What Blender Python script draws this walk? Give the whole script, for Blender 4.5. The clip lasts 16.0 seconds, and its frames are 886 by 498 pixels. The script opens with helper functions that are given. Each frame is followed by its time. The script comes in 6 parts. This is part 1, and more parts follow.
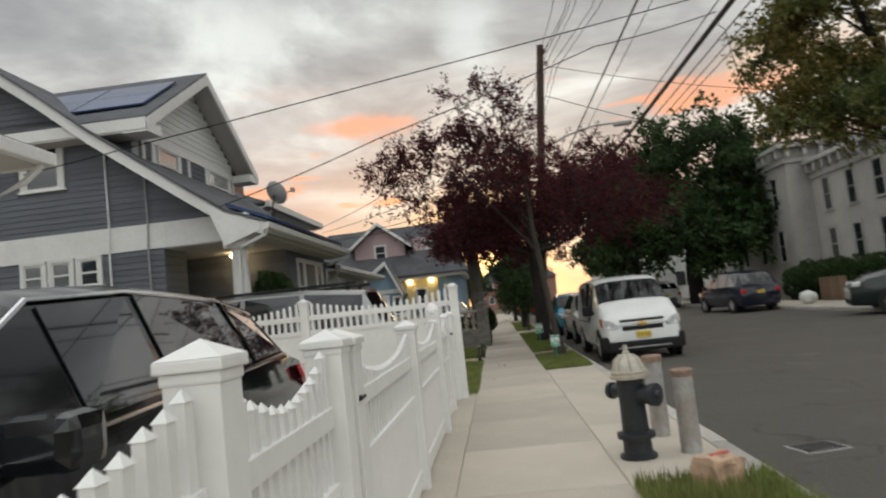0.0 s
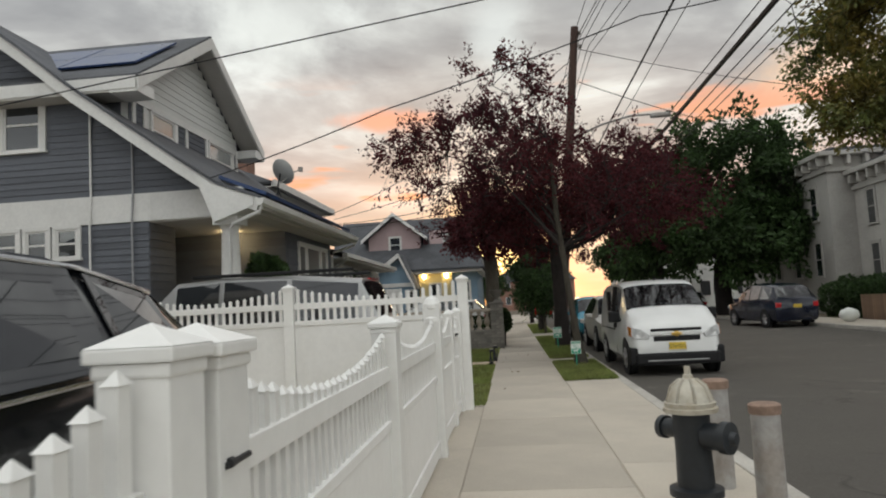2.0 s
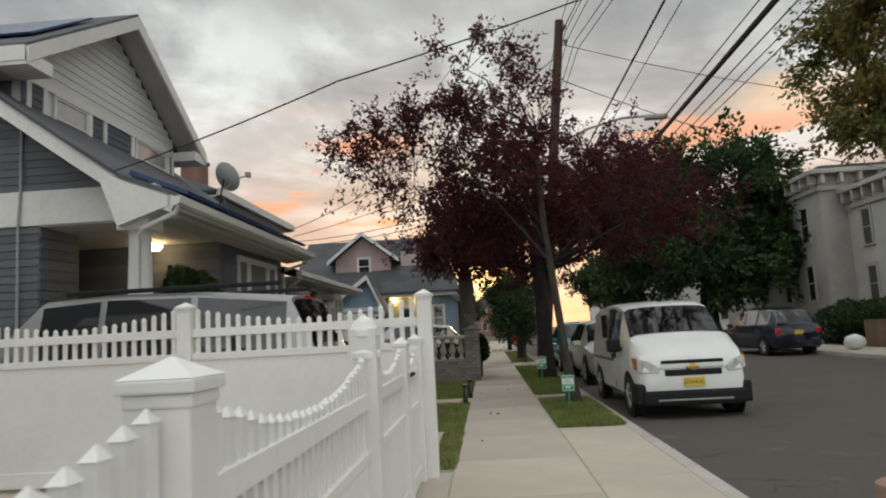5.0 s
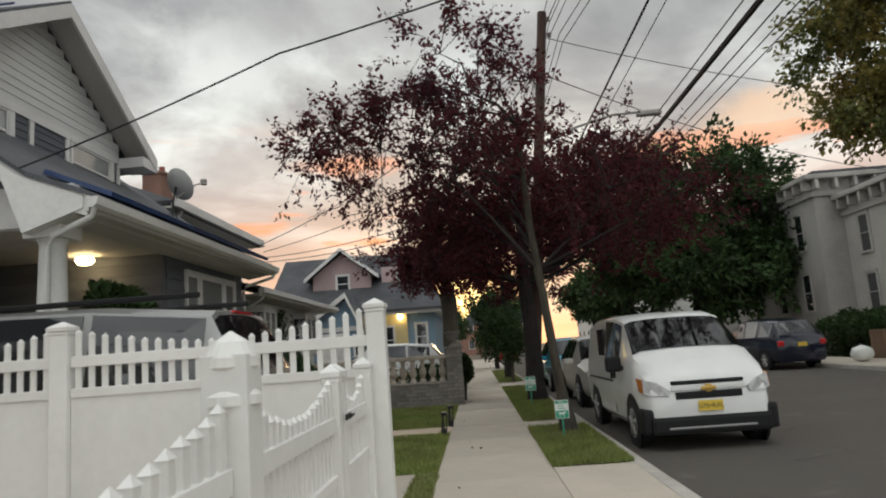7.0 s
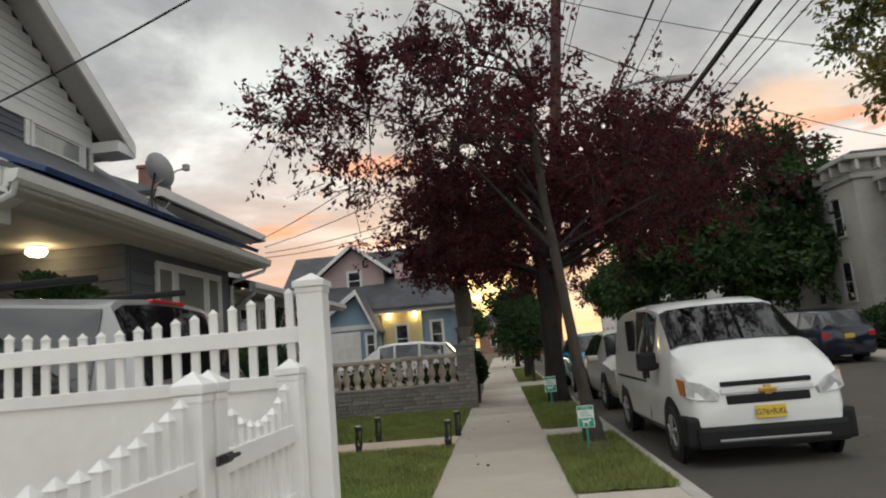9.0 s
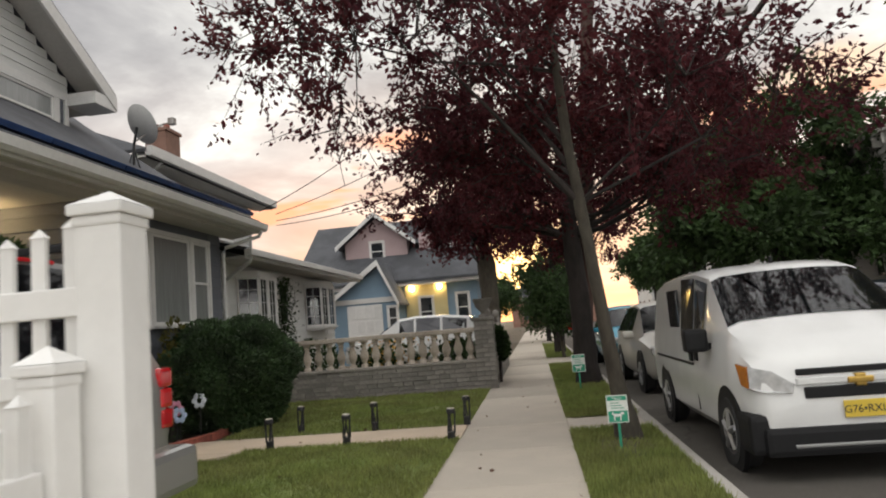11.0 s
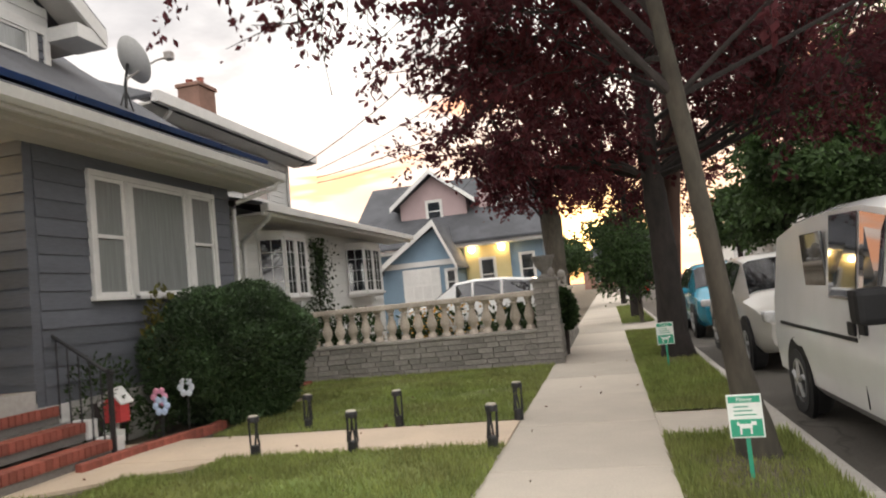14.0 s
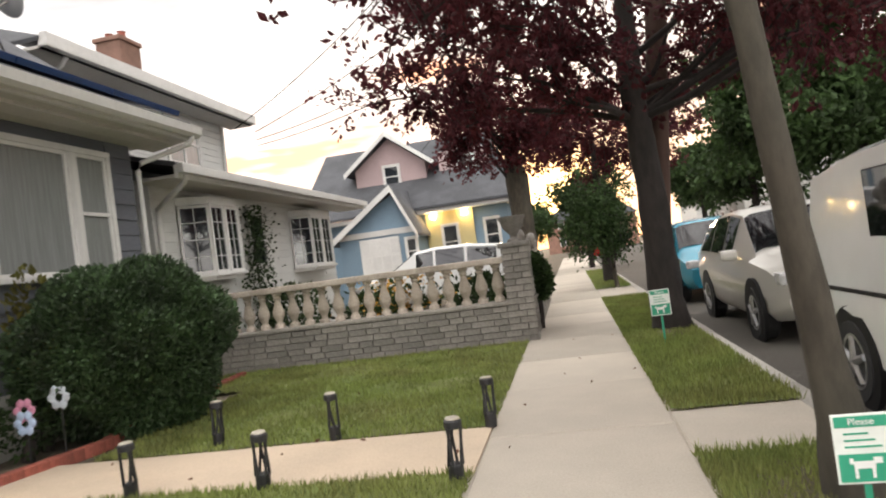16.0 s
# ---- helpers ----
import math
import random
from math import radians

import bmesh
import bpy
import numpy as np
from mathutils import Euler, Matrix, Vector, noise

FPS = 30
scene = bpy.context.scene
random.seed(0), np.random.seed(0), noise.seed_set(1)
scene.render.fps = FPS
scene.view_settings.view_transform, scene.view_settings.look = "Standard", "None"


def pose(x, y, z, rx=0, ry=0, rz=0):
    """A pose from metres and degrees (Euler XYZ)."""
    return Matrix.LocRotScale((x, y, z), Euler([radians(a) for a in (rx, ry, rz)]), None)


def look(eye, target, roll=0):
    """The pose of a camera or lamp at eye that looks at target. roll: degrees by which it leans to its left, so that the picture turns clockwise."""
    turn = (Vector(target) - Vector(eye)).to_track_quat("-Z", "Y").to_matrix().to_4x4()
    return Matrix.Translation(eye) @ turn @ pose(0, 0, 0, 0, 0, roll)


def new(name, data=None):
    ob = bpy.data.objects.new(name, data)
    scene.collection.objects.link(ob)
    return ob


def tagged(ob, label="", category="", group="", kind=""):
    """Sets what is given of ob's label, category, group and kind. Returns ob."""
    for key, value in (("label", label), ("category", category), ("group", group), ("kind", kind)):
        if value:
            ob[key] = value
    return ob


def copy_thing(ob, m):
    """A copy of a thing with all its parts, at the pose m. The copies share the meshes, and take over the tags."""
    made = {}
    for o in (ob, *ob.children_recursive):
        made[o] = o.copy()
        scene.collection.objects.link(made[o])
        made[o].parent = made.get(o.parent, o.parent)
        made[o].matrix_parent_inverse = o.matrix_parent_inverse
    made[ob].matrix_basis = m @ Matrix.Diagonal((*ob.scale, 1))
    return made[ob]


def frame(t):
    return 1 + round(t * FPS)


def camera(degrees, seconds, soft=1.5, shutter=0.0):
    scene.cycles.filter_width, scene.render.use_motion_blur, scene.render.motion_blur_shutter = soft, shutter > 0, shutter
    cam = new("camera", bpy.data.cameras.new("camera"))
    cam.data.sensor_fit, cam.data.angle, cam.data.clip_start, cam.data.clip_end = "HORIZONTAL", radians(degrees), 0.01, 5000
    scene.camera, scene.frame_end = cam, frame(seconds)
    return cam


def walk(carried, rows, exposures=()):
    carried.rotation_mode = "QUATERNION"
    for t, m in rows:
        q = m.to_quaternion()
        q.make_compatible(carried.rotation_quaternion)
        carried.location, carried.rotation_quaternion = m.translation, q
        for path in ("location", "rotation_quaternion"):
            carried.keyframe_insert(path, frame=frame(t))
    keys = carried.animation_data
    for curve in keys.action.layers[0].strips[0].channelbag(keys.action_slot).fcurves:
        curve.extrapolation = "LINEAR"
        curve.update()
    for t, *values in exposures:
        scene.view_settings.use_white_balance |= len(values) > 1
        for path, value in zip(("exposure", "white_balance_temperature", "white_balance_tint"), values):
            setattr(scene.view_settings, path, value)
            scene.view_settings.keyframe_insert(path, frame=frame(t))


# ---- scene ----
cam = camera(65.7, 16.0, soft=2.0, shutter=0.5)
METRES, EYE, TILT, LEAN, TURN = 12.6, 1.344, 0.0, 0.0, 3.9
ROWS = [
    (0.0, 0.0, 0.0, 0.0, 0.54, 4.94, 6.21),
    (0.5, 0.0056, 0.0316, 0.0002, 3.53, 6.59, 4.74),
    (1.0, 0.0076, 0.0638, 0.0003, 1.69, 6.98, 6.24),
    (1.5, 0.0095, 0.0925, -0.0013, 1.3, 6.57, 3.53),
    (2.0, 0.0084, 0.1197, -0.0027, 1.88, 4.82, 3.07),
    (2.5, 0.0102, 0.1534, -0.0023, -1.44, 5.67, 3.28),
    (3.0, 0.012, 0.1833, -0.0019, -1.5, 6.53, 3.63),
    (3.5, 0.0104, 0.2195, -0.0013, -1.64, 7.32, 4.22),
    (4.0, 0.0108, 0.2494, -0.0018, -0.24, 7.01, 3.15),
    (4.2, 0.0117, 0.261, -0.0021, 0.41, 6.58, 3.1),
    (6.3, 0.0302, 0.3908, -0.0036, -1.27, 7.44, 2.9),
    (6.5, 0.0316, 0.4024, -0.0036, -0.3, 7.11, 2.86),
    (7.0, 0.0353, 0.4309, -0.0026, -1.12, 8.33, 4.15),
    (7.5, 0.042, 0.461, -0.0033, -0.75, 7.98, 4.5),
    (8.0, 0.046, 0.4888, -0.0035, -0.62, 7.98, 5.9),
    (8.5, 0.0538, 0.5246, -0.004, -0.43, 8.74, 4.81),
    (9.0, 0.0594, 0.553, -0.0053, 0.78, 8.36, 4.98),
    (9.5, 0.0642, 0.5863, -0.0051, 0.89, 8.35, 5.26),
    (10.0, 0.071, 0.618, -0.0056, 4.45, 6.83, 5.13),
    (10.2, 0.0737, 0.6305, -0.0058, 3.54, 6.12, 4.9),
    (12.3, 0.1031, 0.7557, -0.0066, 5.81, 8.03, 2.6),
    (12.5, 0.1041, 0.7674, -0.0069, 7.16, 8.32, 2.34),
    (13.0, 0.1039, 0.7975, -0.0088, 8.66, 7.71, 3.09),
    (13.5, 0.1014, 0.8297, -0.0098, 10.81, 5.0, 5.18),
    (14.0, 0.0975, 0.8577, -0.0083, 9.57, 3.94, 5.77),
    (14.5, 0.0961, 0.8901, -0.0096, 8.49, 2.89, 3.83),
    (15.0, 0.0926, 0.9252, -0.0082, 7.54, 1.98, 5.32),
    (15.5, 0.0916, 0.9557, -0.0093, 7.7, 1.41, 5.79),
    (16.0, 0.0886, 0.9882, -0.009, 6.65, 1.05, 7.75),
]
walk(cam, [(t, pose(0, 0, EYE, TILT, LEAN, TURN) @ pose(METRES * x, METRES * y, METRES * z, 90 + pitch, roll, yaw)) for t, x, y, z, yaw, pitch, roll in ROWS],
     exposures=[(0.0, -0.1, 6750, 8), (4.0, -0.15, 6750, 8), (8.0, -0.1, 6750, 8), (10.0, 0.1, 6850, 10), (12.5, 0.6, 7150, 14), (14.5, 1.03, 7150, 14), (16.0, 1.18, 7150, 14)])

# ---- world, sun, exposure ----
SUN_DIR = Vector((-0.015, 0.998, 0.066))
world = bpy.data.worlds.new("sunset_sky")
scene.world = world
world.use_nodes = True


class Nodes:
    """A small helper to write node trees."""

    def __init__(self, tree):
        self.tree = tree
        tree.nodes.clear()

    def add(self, kind, ins=(), **props):
        n = self.tree.nodes.new(kind)
        for k, v in props.items():
            setattr(n, k, v)
        for key, v in dict(ins).items():
            s = n.inputs[key]
            if hasattr(v, "is_output"):
                self.tree.links.new(v, s)
            else:
                s.default_value = v
        return n

    def math(self, op, a, b=0.0, clamp=False):
        return self.add("ShaderNodeMath", {0: a, 1: b}, operation=op, use_clamp=clamp).outputs[0]

    def mix(self, f, a, b, blend="MIX"):
        n = self.add("ShaderNodeMix", data_type="RGBA", blend_type=blend)
        for i, v in ((0, f), (6, a), (7, b)):
            if hasattr(v, "is_output"):
                self.tree.links.new(v, n.inputs[i])
            else:
                n.inputs[i].default_value = (*v, 1) if isinstance(v, tuple) and len(v) == 3 else v
        return n.outputs[2]

    def noise(self, vec, scale, detail=4.0, rough=0.55, distortion=0.0):
        return self.add("ShaderNodeTexNoise", {"Vector": vec, "Scale": scale, "Detail": detail, "Roughness": rough, "Distortion": distortion}).outputs[0]

    def ramp(self, fac, *stops):
        n = self.add("ShaderNodeValToRGB", {0: fac})
        el = n.color_ramp.elements
        while len(el) < len(stops):
            el.new(0.5)
        for e, (p, c) in zip(el, stops):
            e.position = p
            e.color = (*c, 1) if isinstance(c, tuple) else (c, c, c, 1)
        return n.outputs[0]

    def range(self, v, a, b, c=0.0, d=1.0):
        return self.add("ShaderNodeMapRange", {0: v, 1: a, 2: b, 3: c, 4: d}, interpolation_type="SMOOTHSTEP").outputs[0]


def make_world():
    g = Nodes(world.node_tree)
    d = g.add("ShaderNodeTexCoord").outputs["Generated"]
    sep = g.add("ShaderNodeSeparateXYZ", {0: d})
    x, y, z = sep.outputs
    up = g.math("MAXIMUM", z, 0.0)
    k = g.math("ADD", up, 0.14)
    flat = g.add("ShaderNodeCombineXYZ", {0: g.math("DIVIDE", x, k), 1: g.math("DIVIDE", y, k), 2: 0.0}).outputs[0]
    sky = g.add("ShaderNodeTexSky", sky_type="NISHITA", sun_disc=False, sun_elevation=radians(4), sun_rotation=radians(-1)).outputs[0]
    sky = g.mix(1.0, sky, (0.02, 0.02, 0.02), "MULTIPLY")
    big = g.noise(flat, 1.25, 7.0, 0.55, 0.4)
    cloud = g.ramp(big, (0.34, (0.27, 0.275, 0.30)), (0.46, (0.42, 0.43, 0.45)), (0.54, (0.60, 0.62, 0.63)), (0.63, (0.92, 0.98, 0.98)))
    # the evening side is warm low down
    east = g.range(y, 0.2, 0.95)
    low = g.range(z, 0.02, 0.40, 1.0, 0.0)
    warm = g.math("MULTIPLY", low, east)
    peach = g.mix(g.range(g.noise(flat, 0.55, 3.0), 0.35, 0.65), (0.86, 0.46, 0.33), (0.64, 0.55, 0.53))
    col = g.mix(g.math("MULTIPLY", warm, 0.78), cloud, peach)
    # thin streaks lit from below
    long = g.add("ShaderNodeVectorMath", {0: d, 1: (5.0, 2.0, 26.0)}, operation="MULTIPLY").outputs[0]
    streak = g.range(g.noise(long, 1.0, 3.0), 0.57, 0.66)
    band = g.math("MULTIPLY", g.range(z, 0.07, 0.13), g.range(z, 0.22, 0.34, 1.0, 0.0))
    col = g.mix(g.math("MULTIPLY", g.math("MULTIPLY", streak, band), east), col, (0.98, 0.42, 0.24))
    # a few single clouds: centre, width and height, colour, strength
    wob = g.noise(d, 8.0, 6.0, 0.6)
    for c, w, h, tint, k in (((-0.178, 0.947, 0.268), 0.075, 0.016, (1.0, 0.42, 0.26), 0.9), ((0.40, 0.88, 0.275), 0.10, 0.035, (0.98, 0.66, 0.44), 0.75), ((-0.29, 0.875, 0.385), 0.10, 0.075, (0.95, 1.0, 0.99), 0.7), ((0.0, 0.93, 0.36), 0.05, 0.07, (0.9, 0.98, 1.0), 0.55), ((-0.14, 0.88, 0.44), 0.16, 0.07, (0.33, 0.33, 0.35), 0.6)):
        off = g.add("ShaderNodeVectorMath", {0: d, 1: c}, operation="SUBTRACT").outputs[0]
        off = g.add("ShaderNodeVectorMath", {0: off, 1: (1 / w, 0.0, 1 / h)}, operation="MULTIPLY").outputs[0]
        far = g.add("ShaderNodeVectorMath", {0: off}, operation="LENGTH").outputs["Value"]
        near = g.range(g.math("ADD", far, g.math("MULTIPLY", g.math("SUBTRACT", wob, 0.5), 2.6)), 0.15, 1.25, k, 0.0)
        col = g.mix(g.math("MULTIPLY", near, g.range(y, 0.3, 0.6)), col, tint)
    # glow round the low sun
    dot = g.add("ShaderNodeVectorMath", {0: d, 1: tuple(SUN_DIR.normalized())}, operation="DOT_PRODUCT").outputs["Value"]
    col = g.mix(g.range(dot, 0.991, 0.9996), col, (1.0, 0.62, 0.36))
    col = g.mix(g.range(dot, 0.9985, 0.99985), col, (3.0, 2.0, 0.9))
    # extra gain overhead and behind, added mostly out of view to brighten the ground
    gain = g.math("ADD", g.math("MULTIPLY", g.range(z, 0.42, 0.95), 1.25), g.math("ADD", 1.08, g.math("MULTIPLY", g.range(y, 0.1, -0.8), 0.9)))
    col = g.mix(1.0, col, g.add("ShaderNodeCombineColor", {0: gain, 1: gain, 2: gain}).outputs[0], "MULTIPLY")
    col = g.mix(1.0, col, sky, "ADD")
    bg = g.add("ShaderNodeBackground", {0: col, 1: 1.0})
    g.add("ShaderNodeOutputWorld", {0: bg.outputs[0]})


make_world()
sun_data = bpy.data.lights.new("sun", "SUN")
sun_data.energy, sun_data.angle, sun_data.color = 0.6, radians(12), (1.0, 0.75, 0.5)
sun = new("sun", sun_data)
sun.matrix_world = look(Vector((0, 60, 12)), Vector((0, 60, 12)) - SUN_DIR * 10)

# ---- materials ----
MATS = {}


def mat(name, colour, rough=0.7, metal=0.0, vary=0.12, grain=30.0, blot=1.5, bump=0.15, coat=0.0, second=None, island=False, spec=0.5, stretch=(1, 1, 1), trans=0.0, cracks=0.0):
    """A surface with fine grain, larger blotches and a little relief, in object space."""
    if name in MATS:
        return MATS[name]
    m = bpy.data.materials.new(name)
    m.use_nodes = True
    g = Nodes(m.node_tree)
    co = g.add("ShaderNodeTexCoord").outputs["Object"]
    geo = g.add("ShaderNodeNewGeometry")
    info = g.add("ShaderNodeObjectInfo")
    vec = g.add("ShaderNodeVectorMath", {0: co, 1: stretch}, operation="MULTIPLY").outputs[0]
    fine = g.noise(vec, grain, 5.0, 0.6)
    wide = g.noise(vec, blot, 4.0, 0.6)
    dark = tuple(c * (1 - 1.6 * vary) for c in colour)
    light = tuple(min(1, c * (1 + 1.2 * vary)) for c in colour)
    a = g.mix(g.range(fine, 0.3, 0.7), dark, light)
    b = g.mix(g.range(wide, 0.35, 0.65), second or dark, light)
    col = g.mix(0.5, a, b)
    if cracks:
        bent = g.add("ShaderNodeVectorMath", {0: co, 1: g.mix(0.5, (0, 0, 0), g.add("ShaderNodeTexNoise", {"Vector": co, "Scale": 2.5}).outputs["Color"])}, operation="ADD").outputs[0]
        edge = g.add("ShaderNodeTexVoronoi", {"Vector": bent, "Scale": cracks}, feature="DISTANCE_TO_EDGE").outputs["Distance"]
        line = g.math("MULTIPLY", g.range(edge, 0.0, 0.012, 0.6, 0.0), g.range(g.noise(co, 0.5), 0.45, 0.6))
        col = g.mix(line, col, tuple(c * 0.35 for c in colour))
        worn = g.math("MULTIPLY", g.range(g.noise(co, 1.1, 7.0, 0.7), 0.56, 0.72), 0.55)
        col = g.mix(worn, col, tuple(min(1, c * 2.4) for c in colour))
    rnd = geo.outputs["Random Per Island"] if island else info.outputs["Random"]
    tone = g.math("ADD", g.math("MULTIPLY", rnd, 2.2 * vary), 1 - 1.1 * vary)
    col = g.mix(1.0, col, g.add("ShaderNodeCombineColor", {0: tone, 1: tone, 2: tone}).outputs[0], "MULTIPLY")
    p = g.add("ShaderNodeBsdfPrincipled", {"Base Color": col, "Metallic": metal, "Coat Weight": coat, "Coat Roughness": 0.05, "Specular IOR Level": spec})
    r = g.math("ADD", g.math("MULTIPLY", wide, 0.16), rough - 0.08, True)
    g.tree.links.new(r, p.inputs["Roughness"])
    if bump:
        bp = g.add("ShaderNodeBump", {"Strength": bump, "Distance": 0.01, "Height": fine})
        g.tree.links.new(bp.outputs[0], p.inputs["Normal"])
    out = p.outputs[0]
    if trans:
        t = g.add("ShaderNodeBsdfTranslucent", {0: col})
        out = g.add("ShaderNodeMixShader", {0: trans, 1: out, 2: t.outputs[0]}).outputs[0]
    g.add("ShaderNodeOutputMaterial", {0: out})
    MATS[name] = m
    return m


def glass(name, tint=(0.02, 0.025, 0.03), rough=0.04):
    """Window glass before a dark inside: gloss over a dark tint."""
    if name in MATS:
        return MATS[name]
    m = bpy.data.materials.new(name)
    m.use_nodes = True
    g = Nodes(m.node_tree)
    co = g.add("ShaderNodeTexCoord").outputs["Object"]
    n = g.noise(co, 1.3, 3.0)
    bp = g.add("ShaderNodeBump", {"Strength": 0.02, "Distance": 0.02, "Height": n})
    p = g.add("ShaderNodeBsdfPrincipled", {"Base Color": (*tint, 1), "Roughness": rough, "IOR": 1.52, "Specular IOR Level": 0.9, "Coat Weight": 0.6, "Coat Roughness": 0.02, "Normal": bp.outputs[0]})
    g.add("ShaderNodeOutputMaterial", {0: p.outputs[0]})
    MATS[name] = m
    return m


def glow(name, colour, power):
    if name in MATS:
        return MATS[name]
    m = bpy.data.materials.new(name)
    m.use_nodes = True
    g = Nodes(m.node_tree)
    e = g.add("ShaderNodeEmission", {0: (*colour, 1), 1: power})
    g.add("ShaderNodeOutputMaterial", {0: e.outputs[0]})
    MATS[name] = m
    return m


VINYL = mat("white_vinyl", (0.78, 0.77, 0.75), 0.42, vary=0.03, grain=14, blot=0.9, bump=0.03, second=(0.69, 0.68, 0.65))
CONCRETE = mat("concrete", (0.455, 0.405, 0.34), 0.9, vary=0.1, grain=70, blot=0.8, bump=0.3, second=(0.38, 0.34, 0.29))
PATHSTONE = mat("path_concrete", (0.50, 0.40, 0.30), 0.9, vary=0.1, grain=60, blot=0.9, bump=0.3, second=(0.42, 0.34, 0.26))
KERB = mat("kerb_stone", (0.40, 0.375, 0.34), 0.9, vary=0.16, grain=40, blot=1.5, bump=0.4)
ASPHALT = mat("asphalt", (0.115, 0.104, 0.093), 0.9, vary=0.3, grain=60, blot=0.6, bump=0.6, second=(0.165, 0.15, 0.13), spec=0.25, cracks=0.45)
SOIL = mat("soil", (0.10, 0.08, 0.055), 0.95, vary=0.3, grain=25, blot=1.2, bump=0.6)
TURF = mat("turf", (0.12, 0.165, 0.042), 0.95, vary=0.3, grain=55, blot=0.9, bump=0.6, second=(0.21, 0.20, 0.075))
BLADE = mat("grass_blades", (0.165, 0.205, 0.055), 0.75, vary=0.35, grain=2, blot=0.7, bump=0, second=(0.25, 0.24, 0.085), island=True, trans=0.3)
SIDING_GREY = mat("grey_clapboard", (0.105, 0.112, 0.130), 0.75, vary=0.12, grain=22, blot=1.2, bump=0.25, stretch=(0.4, 0.4, 3))
SIDING_WHITE = mat("white_clapboard", (0.62, 0.62, 0.60), 0.65, vary=0.05, grain=20, blot=1.0, bump=0.12, stretch=(0.4, 0.4, 3))
TRIM = mat("white_paint", (0.66, 0.65, 0.63), 0.55, vary=0.06, grain=18, blot=1.3, bump=0.1)
TRIM_GREY = mat("grey_trim_paint", (0.33, 0.33, 0.34), 0.6, vary=0.08, grain=18, blot=1.3, bump=0.1)
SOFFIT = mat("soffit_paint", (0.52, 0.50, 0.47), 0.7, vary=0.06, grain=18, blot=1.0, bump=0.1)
ROOFING = mat("grey_shingles", (0.085, 0.088, 0.098), 0.9, vary=0.25, grain=38, blot=1.1, bump=0.5)
PANEL = mat("solar_panel", (0.015, 0.04, 0.12), 0.3, vary=0.15, grain=9, blot=2, bump=0)
BLUE_PAINT = mat("blue_clapboard", (0.19, 0.285, 0.37), 0.7, vary=0.08, grain=20, blot=1, bump=0.2)
PINK_PAINT = mat("pink_shingles", (0.46, 0.34, 0.34), 0.75, vary=0.1, grain=25, blot=1, bump=0.25)
# yellow lamplight put into the porch wall's colour; also the birdhouse ring's paint
LAMPLIT_AND_YELLOW_PAINT = mat("lamplit_and_yellow_paint", (0.62, 0.52, 0.26), 0.7, vary=0.06, bump=0.1)
BRICK_RED = mat("red_brick", (0.30, 0.085, 0.06), 0.85, vary=0.2, grain=35, blot=3, bump=0.4)
BRICK_BROWN = mat("brown_brick", (0.22, 0.12, 0.09), 0.85, vary=0.2, grain=35, blot=2, bump=0.4)
STONE_GREY = mat("weathered_stone", (0.235, 0.215, 0.195), 0.92, vary=0.2, grain=28, blot=2, bump=0.6, second=(0.14, 0.13, 0.115))
MORTAR = mat("mortar", (0.19, 0.175, 0.16), 0.95, vary=0.15, grain=40, bump=0.4)
BALUSTER = mat("cast_stone", (0.46, 0.40, 0.34), 0.9, vary=0.15, grain=30, blot=4, bump=0.4, second=(0.27, 0.22, 0.17))
STUCCO = mat("pale_stucco", (0.40, 0.385, 0.36), 0.9, vary=0.1, grain=18, blot=0.5, bump=0.35, second=(0.30, 0.285, 0.265))
BARK = mat("grey_brown_bark", (0.050, 0.041, 0.031), 0.95, vary=0.45, grain=14, blot=3, bump=1.0, stretch=(1, 1, 0.35), second=(0.105, 0.095, 0.072))
BARK_DARK = mat("dark_bark", (0.026, 0.020, 0.018), 0.95, vary=0.3, grain=14, blot=3, bump=1.0, stretch=(1, 1, 0.35))
LEAF_PURPLE = mat("purple_leaves", (0.058, 0.016, 0.021), 0.65, spec=0.2, vary=0.4, grain=1.5, blot=0.5, bump=0, second=(0.115, 0.024, 0.024), island=True, trans=0.5)
LEAF_GREEN = mat("green_leaves", (0.040, 0.072, 0.024), 0.65, spec=0.25, vary=0.4, grain=1.5, blot=0.4, bump=0, island=True, trans=0.3)
LEAF_AUTUMN = mat("yellowing_leaves", (0.075, 0.105, 0.03), 0.6, vary=0.4, grain=1.0, blot=0.35, bump=0, second=(0.26, 0.15, 0.02), island=True, trans=0.35)
LEAF_YEW = mat("dark_evergreen", (0.035, 0.068, 0.024), 0.6, vary=0.45, grain=3, blot=2, bump=0, island=True, trans=0.15)
POLEWOOD = mat("pole_wood", (0.06, 0.034, 0.027), 0.9, vary=0.25, grain=12, blot=2, bump=0.5, stretch=(1, 1, 0.12))
RUBBER = mat("black_rubber", (0.022, 0.022, 0.023), 0.8, vary=0.15, bump=0.1)
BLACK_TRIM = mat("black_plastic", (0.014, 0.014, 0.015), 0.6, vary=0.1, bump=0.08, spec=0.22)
IRON = mat("black_iron", (0.03, 0.03, 0.032), 0.5, metal=0.3, vary=0.2, bump=0.2)
CHROME = mat("chrome", (0.75, 0.75, 0.75), 0.15, metal=1, vary=0.04, bump=0)
ALLOY = mat("alloy", (0.45, 0.45, 0.46), 0.35, metal=0.9, vary=0.06, bump=0)
GOLD = mat("gold_emblem", (0.65, 0.42, 0.12), 0.3, metal=1, vary=0.05, bump=0)
WINDOW = glass("window_glass")
CARGLASS = glass("car_glass", (0.012, 0.014, 0.016))
CURTAIN = mat("curtained_glass", (0.25, 0.26, 0.255), 0.12, vary=0.1, grain=3, blot=6, bump=0, coat=0.8, stretch=(8, 8, 0.3))
